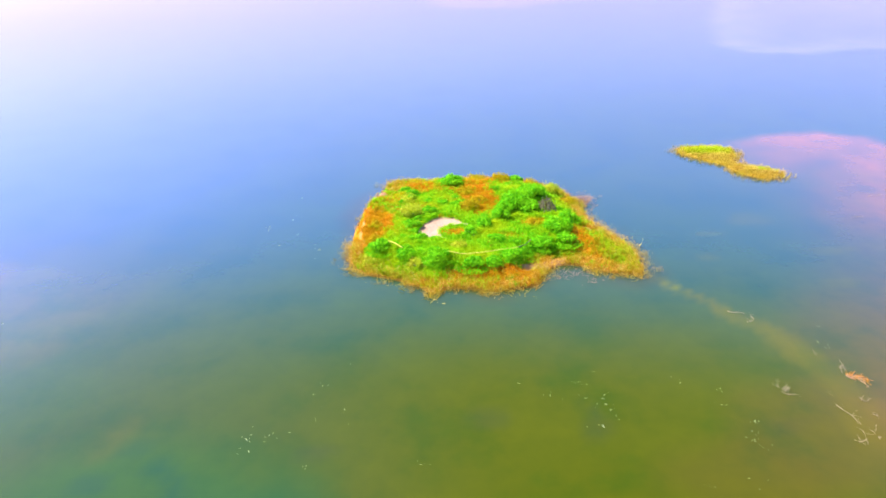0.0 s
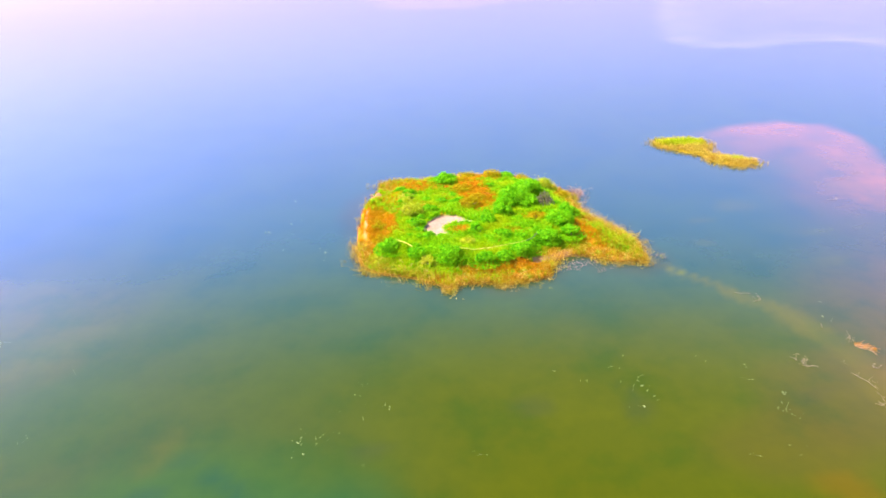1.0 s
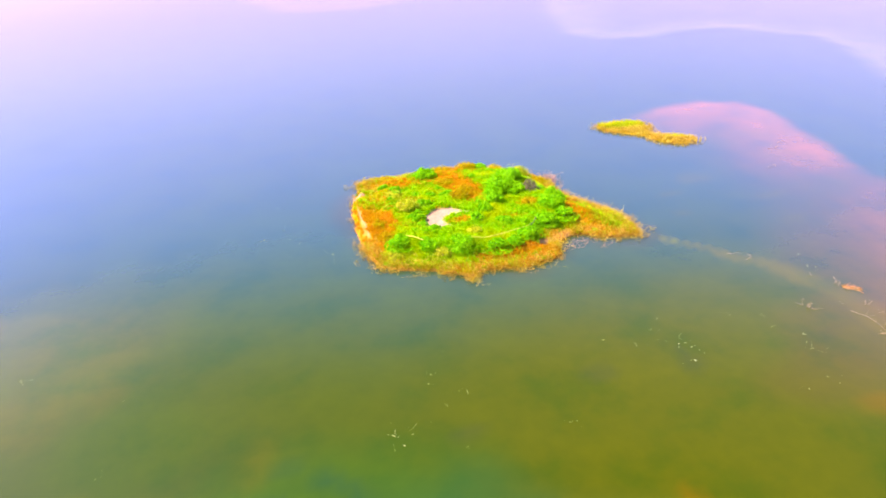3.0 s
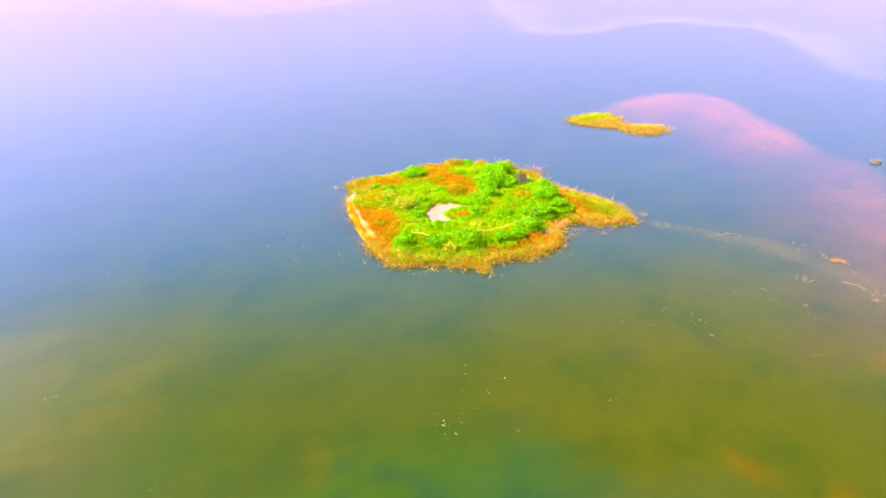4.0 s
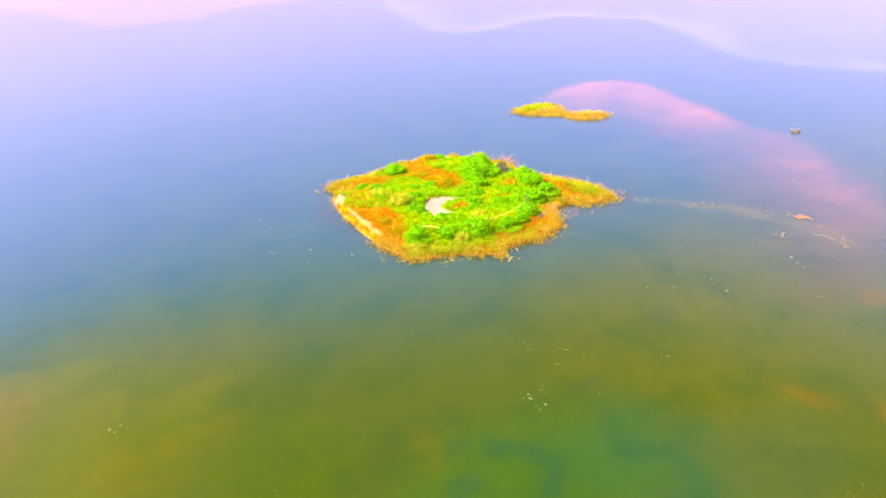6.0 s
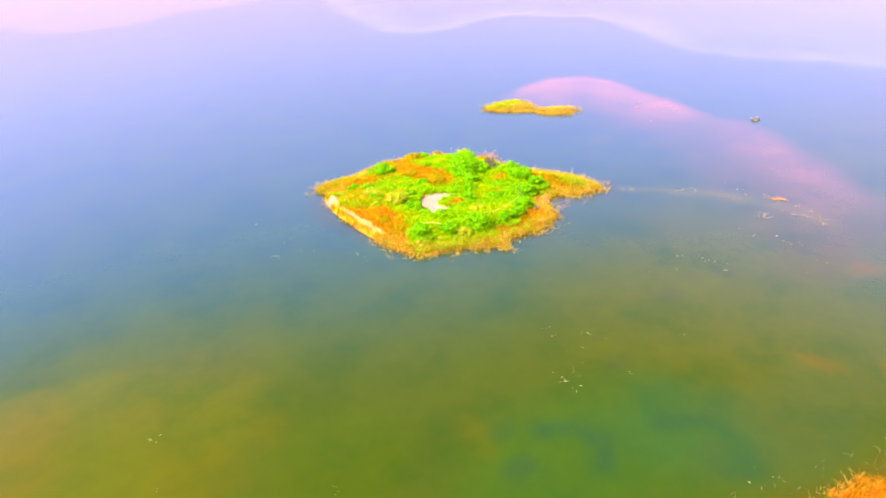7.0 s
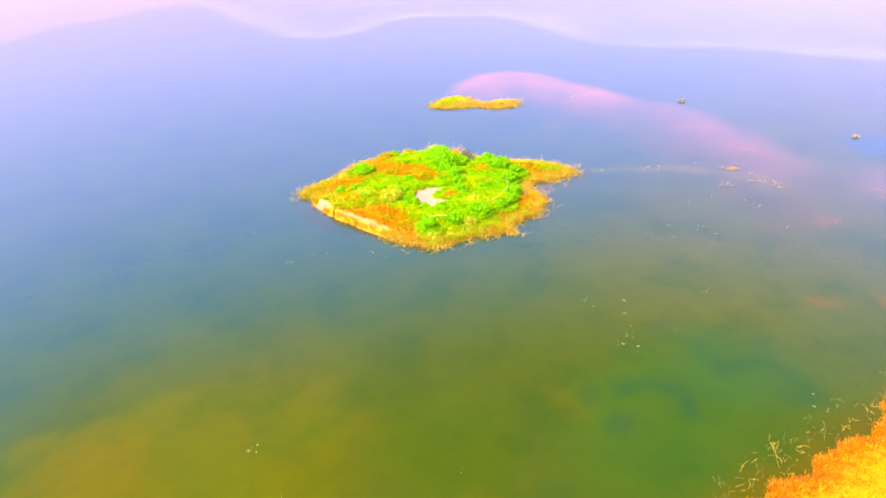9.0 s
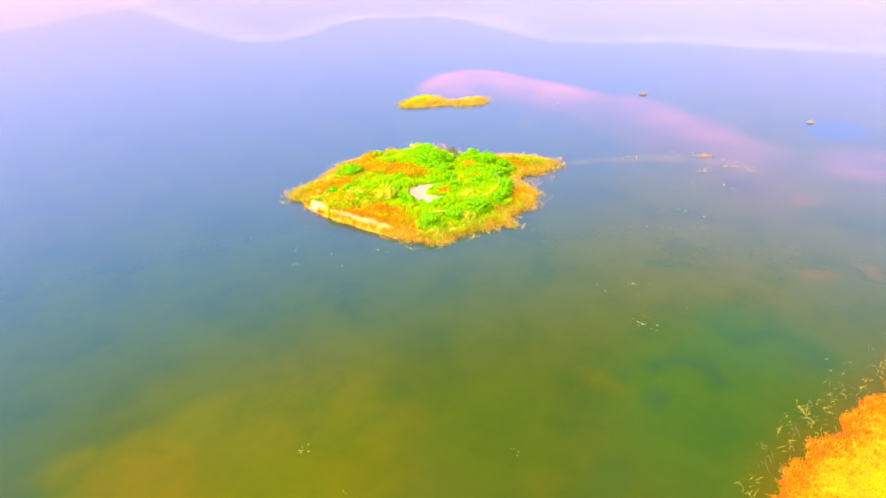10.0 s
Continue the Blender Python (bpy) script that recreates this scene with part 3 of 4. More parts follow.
is_dry = is_dry & ~is_sedge
P = np.stack([x, y, z], 1)
for name, mask, mat, count, height, width, label in (
        ("meadow_grass", is_green, M_GRASS, 9, 0.40, 0.06, "lush bright green meadow grass covering the island"),
        ("sedge_grass", is_sedge, M_SEDGE, 9, 0.38, 0.045, "olive-yellow sedge by the island's waterline"),
        ("straw_grass", is_dry, M_STRAW, 8, 0.32, 0.045, "dry straw-yellow grass along the island's edge"),
        ("rusty_grass", is_rust, M_EMBER, 8, 0.32, 0.05, "rust-orange withered grass in patches on the island")):
    me = mesh_of(name, *blades(P[mask], count, height * (0.85 + 0.7 * value_noise(P[mask, 0], P[mask, 1], 0.8, 17)), width, 0.13, 0.55), mat)
    tagged(part(name, me), label, "grass", kind="stuff")

# dry reeds and drowned twigs fringing the waterline
clumps = value_noise(x, y, 0.5, 15) + 0.6 * value_noise(x, y, 1.7, 16)
reach = 0.1 + 0.85 * smooth(-0.5, 0.6, clumps)
fringe = (d < 1.2) & (d > -reach) & ((near_bank(x, y) < 0.3) | (d < 0.35)) & (RNG.uniform(0, 1, len(x)) < (0.12 + 0.5 * smooth(-reach, 0.3, d)) * (1 - 0.65 * near_bank(x, y)))
root = P[fringe].copy()
root[:, 2] = np.maximum(root[:, 2], -0.05)
tagged(part("reed_fringe", mesh_of("reed_fringe", *blades(root, 6, 0.46, 0.02, 0.2, 1.3), M_REED)), "tangled dry reeds and stems at the waterline", "reeds", kind="stuff")


near = (d < 2.6 + 1.2 * clumps) & (d > -reach - 0.45 * (clumps > 0.15)) & (bare(x, y, d) < 0.3) & (near_bank(x, y) < 0.5) & (RNG.uniform(0, 1, len(x)) < 0.5)
root = P[near].copy()
root[:, 2] = np.maximum(root[:, 2], 0) + 0.1 * (d[near] > 0.3)
for name, mask, mat, label in (
        ("waterline_twigs", d[near] < 1.1, M_TWIG, "tangled tan dead twigs leaning out over the waterline"),
        ("dry_stems", d[near] >= 1.1, M_STEM, "tangled olive-yellow dry stems behind the waterline")):
    tagged(part(name, mesh_of(name, *stalks(root[mask], 0.62, 0.016, RNG, 0.7, 1.3), mat)), label, "twigs", kind="stuff")

# salmon mats of drowned twigs drifting off the island's edge
MATS = ((10.6, 55.6, 1.4, 0.8, 90), (9.4, 54.6, 0.9, 0.5, 40), (11.6, 54.0, 0.8, 0.5, 22), (14.2, 72.6, 0.8, 1.4, 110), (18.0, 56.0, 0.7, 0.5, 20))
rng = np.random.default_rng(66)
root = np.concatenate([np.stack([rng.normal(mx, 0.6 * sx, n), rng.normal(my, 0.6 * sy, n), np.zeros(n)], 1) for mx, my, sx, sy, n in MATS])
root[:, 2] = np.maximum(island_height(root[:, 0], root[:, 1]), 0.02)
tagged(part("drowned_twigs", mesh_of("drowned_twigs", *stalks(root, 0.5, 0.013, rng, 0.8, 3.0), M_PINK)), "salmon-pink drowned twigs tangled at the island's waterline", "twigs", kind="stuff")
root = np.stack([rng.normal(14.3, 0.55, 70), rng.normal(71.6, 1.1, 70), np.full(70, 0.02)], 1)
tagged(part("fallen_branches", mesh_of("fallen_branches", *stalks(root, 1.1, 0.026, rng, 0.7, 1.6), M_PINK)), "salmon-pink fallen dead branches leaning over the water", "branches", kind="stuff")
STRAY = ((-10.8, 58.6, 0.6, 1.6, 46), (-10.6, 62.2, 0.4, 1.5, 24), (-9.2, 56.0, 0.8, 0.6, 44), (-6.0, 54.2, 1.6, 0.4, 44), (4.4, 52.0, 1.5, 0.4, 40), (17.6, 57.4, 0.5, 1.8, 40), (15.2, 54.8, 1.4, 0.3, 30))
root = np.concatenate([np.stack([rng.normal(mx, 0.6 * sx, n), rng.normal(my, 0.6 * sy, n), np.zeros(n)], 1) for mx, my, sx, sy, n in STRAY])
tagged(part("stray_twigs", mesh_of("stray_twigs", *stalks(root, 0.6, 0.012, rng, 0.8, 1.8), M_TWIG)), "sparse tan dead twigs standing in water off the island's edge", "twigs", kind="stuff")
root = np.stack([rng.normal(-1.9, 0.3, 60), rng.normal(51.9, 0.5, 60), np.full(60, 0.02)], 1)
tagged(part("spur_twigs", mesh_of("spur_twigs", *stalks(root, 0.8, 0.02, rng, 0.7, 1.6), M_TWIG)), "golden dead twigs in a spur reaching into the water", "twigs", kind="stuff")


# ---- shrubs ----
def leaf_cloud(width, height, leaves, size, rng):
    """A crown of many small folded leaves on uneven lobes, open below."""
    lobes = []
    for _ in range(max(8, int(8 + width * 5))):
        q, r = rng.uniform(0, 2 * math.pi), width * 0.36 * math.sqrt(rng.uniform(0, 1))
        lr = rng.uniform(0.09, 0.27) * width * (1.1 - 0.5 * r / (0.5 * width))
        lobes.append((r * math.cos(q), r * math.sin(q), height * rng.uniform(0.35, 0.78) * (1.05 - 0.45 * r / (0.5 * width)), lr, min(lr, height * 0.38)))
    lobes = np.array(lobes)
    k = rng.integers(0, len(lobes), leaves)
    n = rng.normal(0, 1, (leaves, 3))
    n[:, 2] = np.abs(n[:, 2]) * 0.9 - 0.25
    n /= np.linalg.norm(n, axis=1)[:, None]
    shell = rng.uniform(0.35, 1.0, leaves) ** 0.6 * (1 + rng.uniform(0, 0.45, leaves) * (rng.uniform(0, 1, leaves) > 0.72))
    p = lobes[k, :3] + n * shell[:, None] * np.stack([lobes[k, 3], lobes[k, 3], lobes[k, 4]], 1)
    p[:, 2] = np.clip(p[:, 2], 0.06, None)
    low = rng.uniform(0, 1, leaves) < 0.28
    q, r = rng.uniform(0, 2 * math.pi, leaves), 0.62 * width * np.sqrt(rng.uniform(0, 1, leaves)) * (1 + 0.25 * np.sin(3 * rng.uniform(0, 2 * math.pi) + 0 * k))
    skirt = np.stack([r * np.cos(q), r * np.sin(q), 0.06 + 0.5 * height * rng.uniform(0, 1, leaves) * (1 - r / (0.8 * width)).clip(0.1, 1)], 1)
    p = np.where(low[:, None], skirt, p)
    a = np.cross(n, rng.normal(0, 1, (leaves, 3)))
    a /= np.linalg.norm(a, axis=1)[:, None]
    tilt = n + rng.normal(0, 0.55, (leaves, 3))
    tilt /= np.linalg.norm(tilt, axis=1)[:, None]
    b = np.cross(tilt, a)
    s = (size * rng.uniform(0.6, 1.3, leaves))[:, None]
    v = np.stack([p - a * s, p - b * s * 0.45 + tilt * s * 0.14, p + a * s, p + b * s * 0.45 + tilt * s * 0.14], 1).reshape(-1, 3)
    i = np.arange(leaves)[:, None] * 4
    return v, (i + np.array([[0, 1, 2], [0, 2, 3]]).reshape(1, 6)).reshape(-1, 3)


def shrub(x, y, width, height, mat, label, seed, leaf=0.10, dense=1250, group="", name="shrub", base=None):
    rng = np.random.default_rng(seed)
    top = new(name)
    top.location = (x, y, float(island_height(np.array([x]), np.array([y]))[0]) - 0.04 if base is None else base)
    tagged(top, label, "shrub", group)
    for _ in range(4):
        q = rng.uniform(0, 2 * math.pi)
        lean = rng.uniform(0.2, 0.9)
        line = crooked((0.1 * math.cos(q), 0.1 * math.sin(q), -0.05), (lean * math.cos(q), lean * math.sin(q), 1), height * 0.8, rng, 4, 0.3)
        part("stem", mesh_of("stem", *tubes([(line, 0.05, 0.015)]), M_BARK), top)
    part("crown", mesh_of("crown", *leaf_cloud(width, height, int(dense * width * (0.5 + height)), leaf, rng), mat), top)
    return top


GREEN = "dense bright green leafy shrub on the island"
for i, (sx, sy, w, h) in enumerate((
        (6.3, 67.4, 3.4, 1.95), (7.5, 66.2, 2.5, 1.5), (5.3, 66.2, 2.4, 1.45), (7.2, 68.8, 2.6, 1.7), (4.6, 64.6, 2.2, 1.2), (6.9, 76.4, 2.4, 0.9), (8.2, 69.6, 3.2, 1.6), (3.0, 62.6, 1.7, 1.0), (-6.9, 58.9, 2.3, 1.1), (-1.5, 56.5, 2.7, 1.15),
        (1.7, 55.7, 2.2, 0.95), (5.1, 56.7, 2.1, 0.95), (-4.4, 57.6, 1.9, 0.8), (3.6, 55.7, 1.7, 0.85), (6.2, 57.9, 1.5, 0.8), (-4.2, 63.6, 2.0, 0.7), (-3.2, 60.4, 1.6, 0.6), (3.9, 60.0, 1.7, 0.6), (10.0, 62.1, 3.2, 1.35), (8.4, 59.2, 2.5, 1.2), (10.6, 60.0, 2.1, 1.1), (1.5, 61.0, 1.5, 0.9),
        (-0.3, 74.7, 3.0, 1.0), (-2.6, 66.6, 1.8, 0.8), (11.2, 64.6, 2.2, 1.1))):
    tagged(shrub(sx, sy, w, h, M_LEAF, GREEN if w < 3.3 else "largest bright green rounded shrub on the island", 100 + i, 0.10), group="green shrubs")
for i, (sx, sy, w, h) in enumerate(((-4.5, 66.2, 2.7, 1.25), (-5.0, 70.4, 2.0, 0.8), (-2.0, 76.2, 2.0, 0.7), (10.6, 72.6, 2.4, 1.3), (-7.6, 57.6, 2.0, 0.7), (0.6, 58.6, 1.5, 0.7), (-3.4, 56.2, 1.8, 0.8))):
    bush = tagged(shrub(sx, sy, w, h, M_OLIVE, "twiggy olive-yellow shrub on the island", 200 + i, 0.08, 620), group="olive shrubs")
    rng = np.random.default_rng(260 + i)
    q, r = rng.uniform(0, 2 * math.pi, int(46 * w)), 0.42 * w * np.sqrt(rng.uniform(0, 1, int(46 * w)))
    part("dry_twigs", mesh_of("dry_twigs", *stalks(np.stack([r * np.cos(q), r * np.sin(q), 0.3 * h + 0 * r], 1), 0.8 * h, 0.014, rng, 0.5, 0.6), M_STEM), bush, "straw-yellow dry twigs")
for i, (sx, sy, w, h) in enumerate(((1.6, 67.0, 2.2, 1.1), (2.6, 68.6, 2.0, 0.7), (1.2, 71.6, 2.2, 0.6), (7.9, 63.0, 1.9, 0.7), (-8.0, 64.4, 2.0, 0.6), (-7.6, 61.4, 1.8, 0.6), (12.6, 70.8, 2.0, 0.8), (2.4, 77.6, 3.0, 0.8), (5.2, 76.2, 2.6, 1.1), (8.6, 75.2, 2.2, 1.0), (-4.6, 76.8, 2.6, 0.6))):
    tagged(shrub(sx, sy, w, h, M_RUST, "rust-orange withered shrub on the island", 300 + i, 0.08, 900), group="rusty shrubs")

# low herb cushions between the shrubs, from three patterns
rng = np.random.default_rng(41)
pattern = [shrub(-4.0 + 2.1 * k, 62.0 - 1.6 * k, 1.3, 0.6, M_LEAF if k < 2 else M_OLIVE, ("low green herb cushion in the meadow", "low green herb cushion in the meadow", "low olive herb cushion in the meadow")[k], 400 + k, 0.09, 900, "herb cushions", "herb_cushion") for k in range(3)]
made = 0
while made < 60:
    hx, hy = rng.uniform(-8, 12), rng.uniform(55, 77)
    hd = inside_distance(np.array([hx]), np.array([hy]), ISLAND)
    if hd[0] < 2.2 or bare(np.array([hx]), np.array([hy]), hd)[0] > 0.1 or np.hypot((hx + 0.6) / 3.6, (hy - 62.2) / 2.8) < 1:
        continue
    dr, ru = dryness(np.array([hx]), np.array([hy]), hd)
    if ru[0] > 0.5:
        continue
    hz = float(island_height(np.array([hx]), np.array([hy]))[0]) - 0.03
    size = rng.uniform(0.4, 1.15)
    copy_thing(pattern[2 if dr[0] > 0.4 else int(rng.integers(0, 2))], pose(hx, hy, hz, 0, 0, rng.uniform(0, 360)) @ Matrix.Diagonal((size, size, size * rng.uniform(0.7, 1.1), 1)))
    made += 1


# ---- brush pile and poles on the island ----
def ground_at(x, y):
    return float(island_height(np.array([x]), np.array([y]))[0])


rng = np.random.default_rng(52)
pile = tagged(new("brush_pile"), "dark grey stack of leaning dead branches", "brush pile")
pile.location = (9.4, 66.4, ground_at(9.4, 66.4))
pile.scale = (0.88, 0.88, 0.88)
for k in range(64):
    u = rng.uniform(-1, 1)
    q = rng.uniform(-0.6, 0.6)
    foot = np.array((1.15 * u - 0.5 * q, -0.75 + 0.3 * rng.normal(), -0.08))
    tip = np.array((0.75 * u + 0.2 * rng.normal(), 0.35 + 0.3 * rng.normal(), 1.25 - 0.45 * u * u + 0.18 * rng.normal()))
    if k % 3 == 0:
        foot[1] = 1.0 + 0.2 * rng.normal()
    mid = (foot + tip) / 2 + rng.normal(0, 0.07, 3)
    part("branch", mesh_of("branch", *tubes([([foot, mid, tip], 0.055, 0.02)]), M_DARK), pile)


def pole(points, radius, label, lift=0.45, mat=None):
    line = [(px, py, ground_at(px, py) + lift) for px, py in points]
    ob = part("pole", mesh_of("pole", *tubes([(line, radius, radius * 0.6)], 7), mat or M_POLE, True))
    return tagged(ob, label, "pole")


pole([(-0.7, 56.9), (0.8, 56.5), (2.4, 56.5), (4.0, 56.8), (5.4, 57.5), (6.5, 58.4)], 0.028, "long bent pale pole lying across the grass", 0.62)
pole([(5.9, 57.8), (6.6, 58.5), (7.2, 59.3)], 0.05, "short dark stick lying at the pale pole's end", 0.66, M_DARK)
pole([(-6.6, 73.6), (-4.8, 74.8), (-3.0, 75.9), (-1.0, 77.0)], 0.032, "weathered brown straight pole lying in the grass", 0.30, M_BROWN)
pole([(-6.2, 59.5), (-5.5, 58.9), (-4.8, 58.2)], 0.045, "short bleached branch lying in the grass", 0.42)


# ---- second islet and tufts far out ----
def islet_height(x, y):
    d = inside_distance(x, y, ISLET)
    return 0.3 * smooth(0.0, 2.0, d) + np.where(d < 0, np.maximum(-0.6, 0.4 * d - 0.02), 0) + 0.04 * value_noise(x, y, 0.9, 21)


me, v = sheet("islet_ground", np.arange(26, 42, 0.3), np.arange(74, 93, 0.3), islet_height, M_GROUND, lambda x, y: inside_distance(x, y, ISLET) > -1.5)
store_colour(me, "soil", np.tile((0.34, 0.25, 0.01), (len(v), 1)))
tagged(part("ground_islet", me), "low mud islet under yellow-green grass", "islet", kind="structure")
x, y = RNG.uniform(27, 41, 6500), RNG.uniform(75, 92, 6500)
d = inside_distance(x, y, ISLET)
keep = d > RNG.uniform(-1.2, 1.1, len(d)) - 0.5 * smooth(82, 78, y)
x, y, d = x[keep], y[keep], d[keep]
P = np.stack([x, y, np.maximum(islet_height(x, y), -0.03)], 1)
lime = (blob(x, y, 33.0, 88.4, 4.8, 3.4) > RNG.uniform(0.0, 0.6, len(x))) | (blob(x, y, 37.6, 80.6, 2.4, 1.6) > RNG.uniform(0.3, 1.0, len(x)))
rim = (d < 1.4) & (RNG.uniform(0, 1, len(x)) < 0.75 - 0.3 * d)
for name, mask, mat, label in (
        ("islet_lime_grass", lime & ~rim, M_LIME, "lime-yellow reed grass on the islet"), ("islet_amber_grass", ~lime & ~rim, M_AMBER, "amber dry reed grass on the islet"),
        ("islet_reeds", rim, M_REED, "pale dry reeds at the islet's waterline")):
    tagged(part(name, mesh_of(name, *blades(P[mask], 8 if mat != M_REED else 4, 0.38, 0.06 if mat != M_REED else 0.03, 0.18, 1.0), mat)), label, "grass", kind="stuff")


def tussock(x, y, radius, height, mat, label, n=70, seed=3):
    """A tuft of grass on its own little mud hump in the water."""
    rng = np.random.default_rng(seed)
    top = tagged(new("tussock"), label, "tussock", "far tussocks")
    top.location = (x, y, 0)
    bm = bmesh.new()
    bmesh.ops.create_icosphere(bm, subdivisions=3, radius=1)
    for w in bm.verts:
        w.co = Vector((w.co.x * radius * 0.6, w.co.y * radius * 0.5, w.co.z * 0.05 - 0.02)) * (1 + 0.12 * noise.noise(w.co * 2 + Vector((x, y, 0))))
    hump = bpy.data.meshes.new("hump")
    bm.to_mesh(hump)
    bm.free()
    hump.materials.append(M_MUD)
    part("hump", hump, top, "brown mud hump")
    q, r = rng.uniform(0, 2 * math.pi, n), radius * np.sqrt(rng.uniform(0, 1, n))
    root = np.stack([r * np.cos(q), 0.8 * r * np.sin(q), 0.05 + 0 * r], 1)
    part("grass_tuft", mesh_of("grass_tuft", *blades(root, 5, height, 0.06, 0.14, 0.8, rng), mat), top)
    return top


tussock(52.6, 56.3, 0.5, 0.32, M_TUFT, "small grey-green grass tussock standing in shallow water", 34, 5)
tussock(48.0, 30.6, 0.38, 0.25, M_TUFT, "small dull grey-green grass tussock standing in shallow water", 22, 6)

# ---- near shore ----


def shore_height(x, y):
    d = inside_distance(x, y, SHORE) + 0.35 * value_noise(x, y, 0.5, 25) + 0.3 * value_noise(x, y, 1.5, 26) + 0.4 * value_noise(x, y, 3.1, 30) + 0.2
    return np.where(d > 0, 0.5 * smooth(0, 2.5, d) + 0.5 * smooth(4, 30, d) + 0.05 * value_noise(x, y, 1.1, 27), np.maximum(-0.8, 0.35 * d))


xs = np.concatenate([np.array((-300, -220, -160, -120, -90, -70, -55, -45)), np.arange(-38, 6, 0.22), np.array((10, 18, 30, 50, 80, 120, 200, 400))])
ys = np.concatenate([np.array((-300, -220, -160, -110, -80, -55, -38, -25, -15, -8, -3)), np.concatenate([np.arange(0, 12, 0.5), np.arange(12, 26, 0.22)])])
me, v = sheet("shore_ground", xs, ys, shore_height, M_GROUND, lambda x, y: inside_distance(x, y, SHORE) > -3)
gold = smooth(0.4, 2.6, inside_distance(v[:, 0], v[:, 1], SHORE))[:, None]
store_colour(me, "soil", np.array((0.27, 0.085, 0.002)) * (1 - gold) + np.array((0.56, 0.29, 0.006)) * gold)
tagged(part("ground_shore", me), "lake shore bank under golden dry grass", "shore", kind="structure")
x, y = RNG.uniform(-36, 4, 30000), RNG.uniform(6, 24, 30000)
h = shore_height(x, y)
d = inside_distance(x, y, SHORE)
ok = (h > 0.02) & (y > RNG.uniform(6, 10.5, len(y)))
P = np.stack([x, y, h], 1)[ok]
edge = d[ok] + RNG.normal(0, 0.8, ok.sum()) + 1.2 * value_noise(P[:, 0], P[:, 1], 0.5, 29) < 2.0
tagged(part("shore_grass", mesh_of("shore_grass", *blades(P[~edge], 11, 0.13, 0.045, 0.18, 1.3), M_GOLD)), "dense golden-yellow dry grass on the shore", "grass", kind="stuff")
tagged(part("shore_rusty_grass", mesh_of("shore_rusty_grass", *blades(P[edge][::3], 9, 0.28, 0.03, 0.12, 0.9), M_SHORE)), "rust-orange dead grass along the shore's edge", "grass", kind="stuff")
fx, fy = RNG.uniform(-110, 90, 16000), RNG.uniform(-70, 12, 16000)
fh = shore_height(fx, fy)
clear = (fh > 0.05) & ((fy < 9) | (fx < -36) | (fx > 4))
tagged(part("field_grass", mesh_of("field_grass", *blades(np.stack([fx, fy, fh], 1)[clear], 8, 0.25, 0.12, 0.4, 1.2), M_GOLD)), "dry golden grass on the bank behind the shore", "grass", kind="stuff")
out = (h < 0.05) & (d > -2.8) & (value_noise(x, y, 0.5, 28) > 0.0) & (RNG.uniform(0, 1, len(x)) < 0.09)
tagged(part("drowned_stalks", mesh_of("drowned_stalks", *stalks(np.stack([x, y, 0 * x], 1)[out], 0.5, 0.005, RNG, 0.5, 0.8), M_PALE)), "pale drowned weed stalks standing in shallow water", "stalks", kind="stuff")
lip = (h > 0) & (d < 1.3) & (RNG.uniform(0, 1, len(x)) < 0.35)
tagged(part("shore_stalks", mesh_of("shore_stalks", *stalks(np.stack([x, y, h], 1)[lip], 0.42, 0.009, RNG, 0.6, 0.9), M_SHORE)), "curling rust-orange dead weed stalks along the shore's edge", "stalks", kind="stuff")


# ---- snags, weed and floating scraps ----
def snag(x, y, reach, limbs, seed, label, mat=None, rise=0.45, thick=0.028):
    rng = np.random.default_rng(seed)
    top = tagged(new("dead_branch"), label, "branch", "dead branches in the water")
    top.location = (x, y, 0.0)
    for _ in range(limbs):
        part("limb", mesh_of("limb", *tubes(snag_lines(rng, reach, 1, rise, thick)), mat or M_PALE), top)
    return top


def driftwood(points, seed, label, thick=0.035):
    """A long dead branch lying along the points, half sunk, with side twigs."""
    rng = np.random.default_rng(seed)
    top = tagged(new("dead_branch"), label, "branch", "dead branches in the water")
    top.location = (*points[0], 0.0)
    line = [(px - points[0][0], py - points[0][1], 0.05 + 0.06 * rng.normal()) for px, py in points]
    part("trunk", mesh_of("trunk", *tubes([(line, thick, thick * 0.4)]), M_PALE), top)
    for p in line[1:]:
        for _ in range(2):
            q = rng.uniform(0, 2 * math.pi)
            twig = crooked(p, (math.cos(q), math.sin(q), 0.35), rng.uniform(0.3, 0.8), rng, 4, 0.4)
            part("twig", mesh_of("twig", *tubes([(twig, thick * 0.5, thick * 0.2)]), M_PALE), top)
    return top


PALE_SNAG = "bleached forked dead branch sticking out of the water"
FLAT_SNAG = "long bleached dead branch lying flat on the water"
snag(22.3, 38.9, 0.75, 6, 61, PALE_SNAG, None, 2.1, 0.010)
driftwood([(21.5, 39.0), (22.0, 38.7), (22.4, 38.3), (22.9, 38.3)], 62, "bleached dead branch lying flat on the water", 0.016)
snag(27.25, 41.0, 0.6, 5, 63, PALE_SNAG, None, 0.8, 0.011)
driftwood([(25.1, 37.3), (25.2, 36.7), (25.5, 36.0), (25.7, 35.2), (25.5, 34.5), (25.3, 33.7)], 65, FLAT_SNAG, 0.012)
driftwood([(25.3, 33.8), (24.9, 33.7), (24.6, 33.9)], 66, "short bleached dead branch lying flat on the water", 0.016)
snag(26.3, 34.4, 0.55, 3, 67, PALE_SNAG, None, 0.7, 0.012)
snag(27.1, 37.4, 0.5, 3, 68, PALE_SNAG, None, 0.7, 0.012)
snag(27.2, 35.8, 0.5, 3, 69, PALE_SNAG, None, 0.6, 0.012)
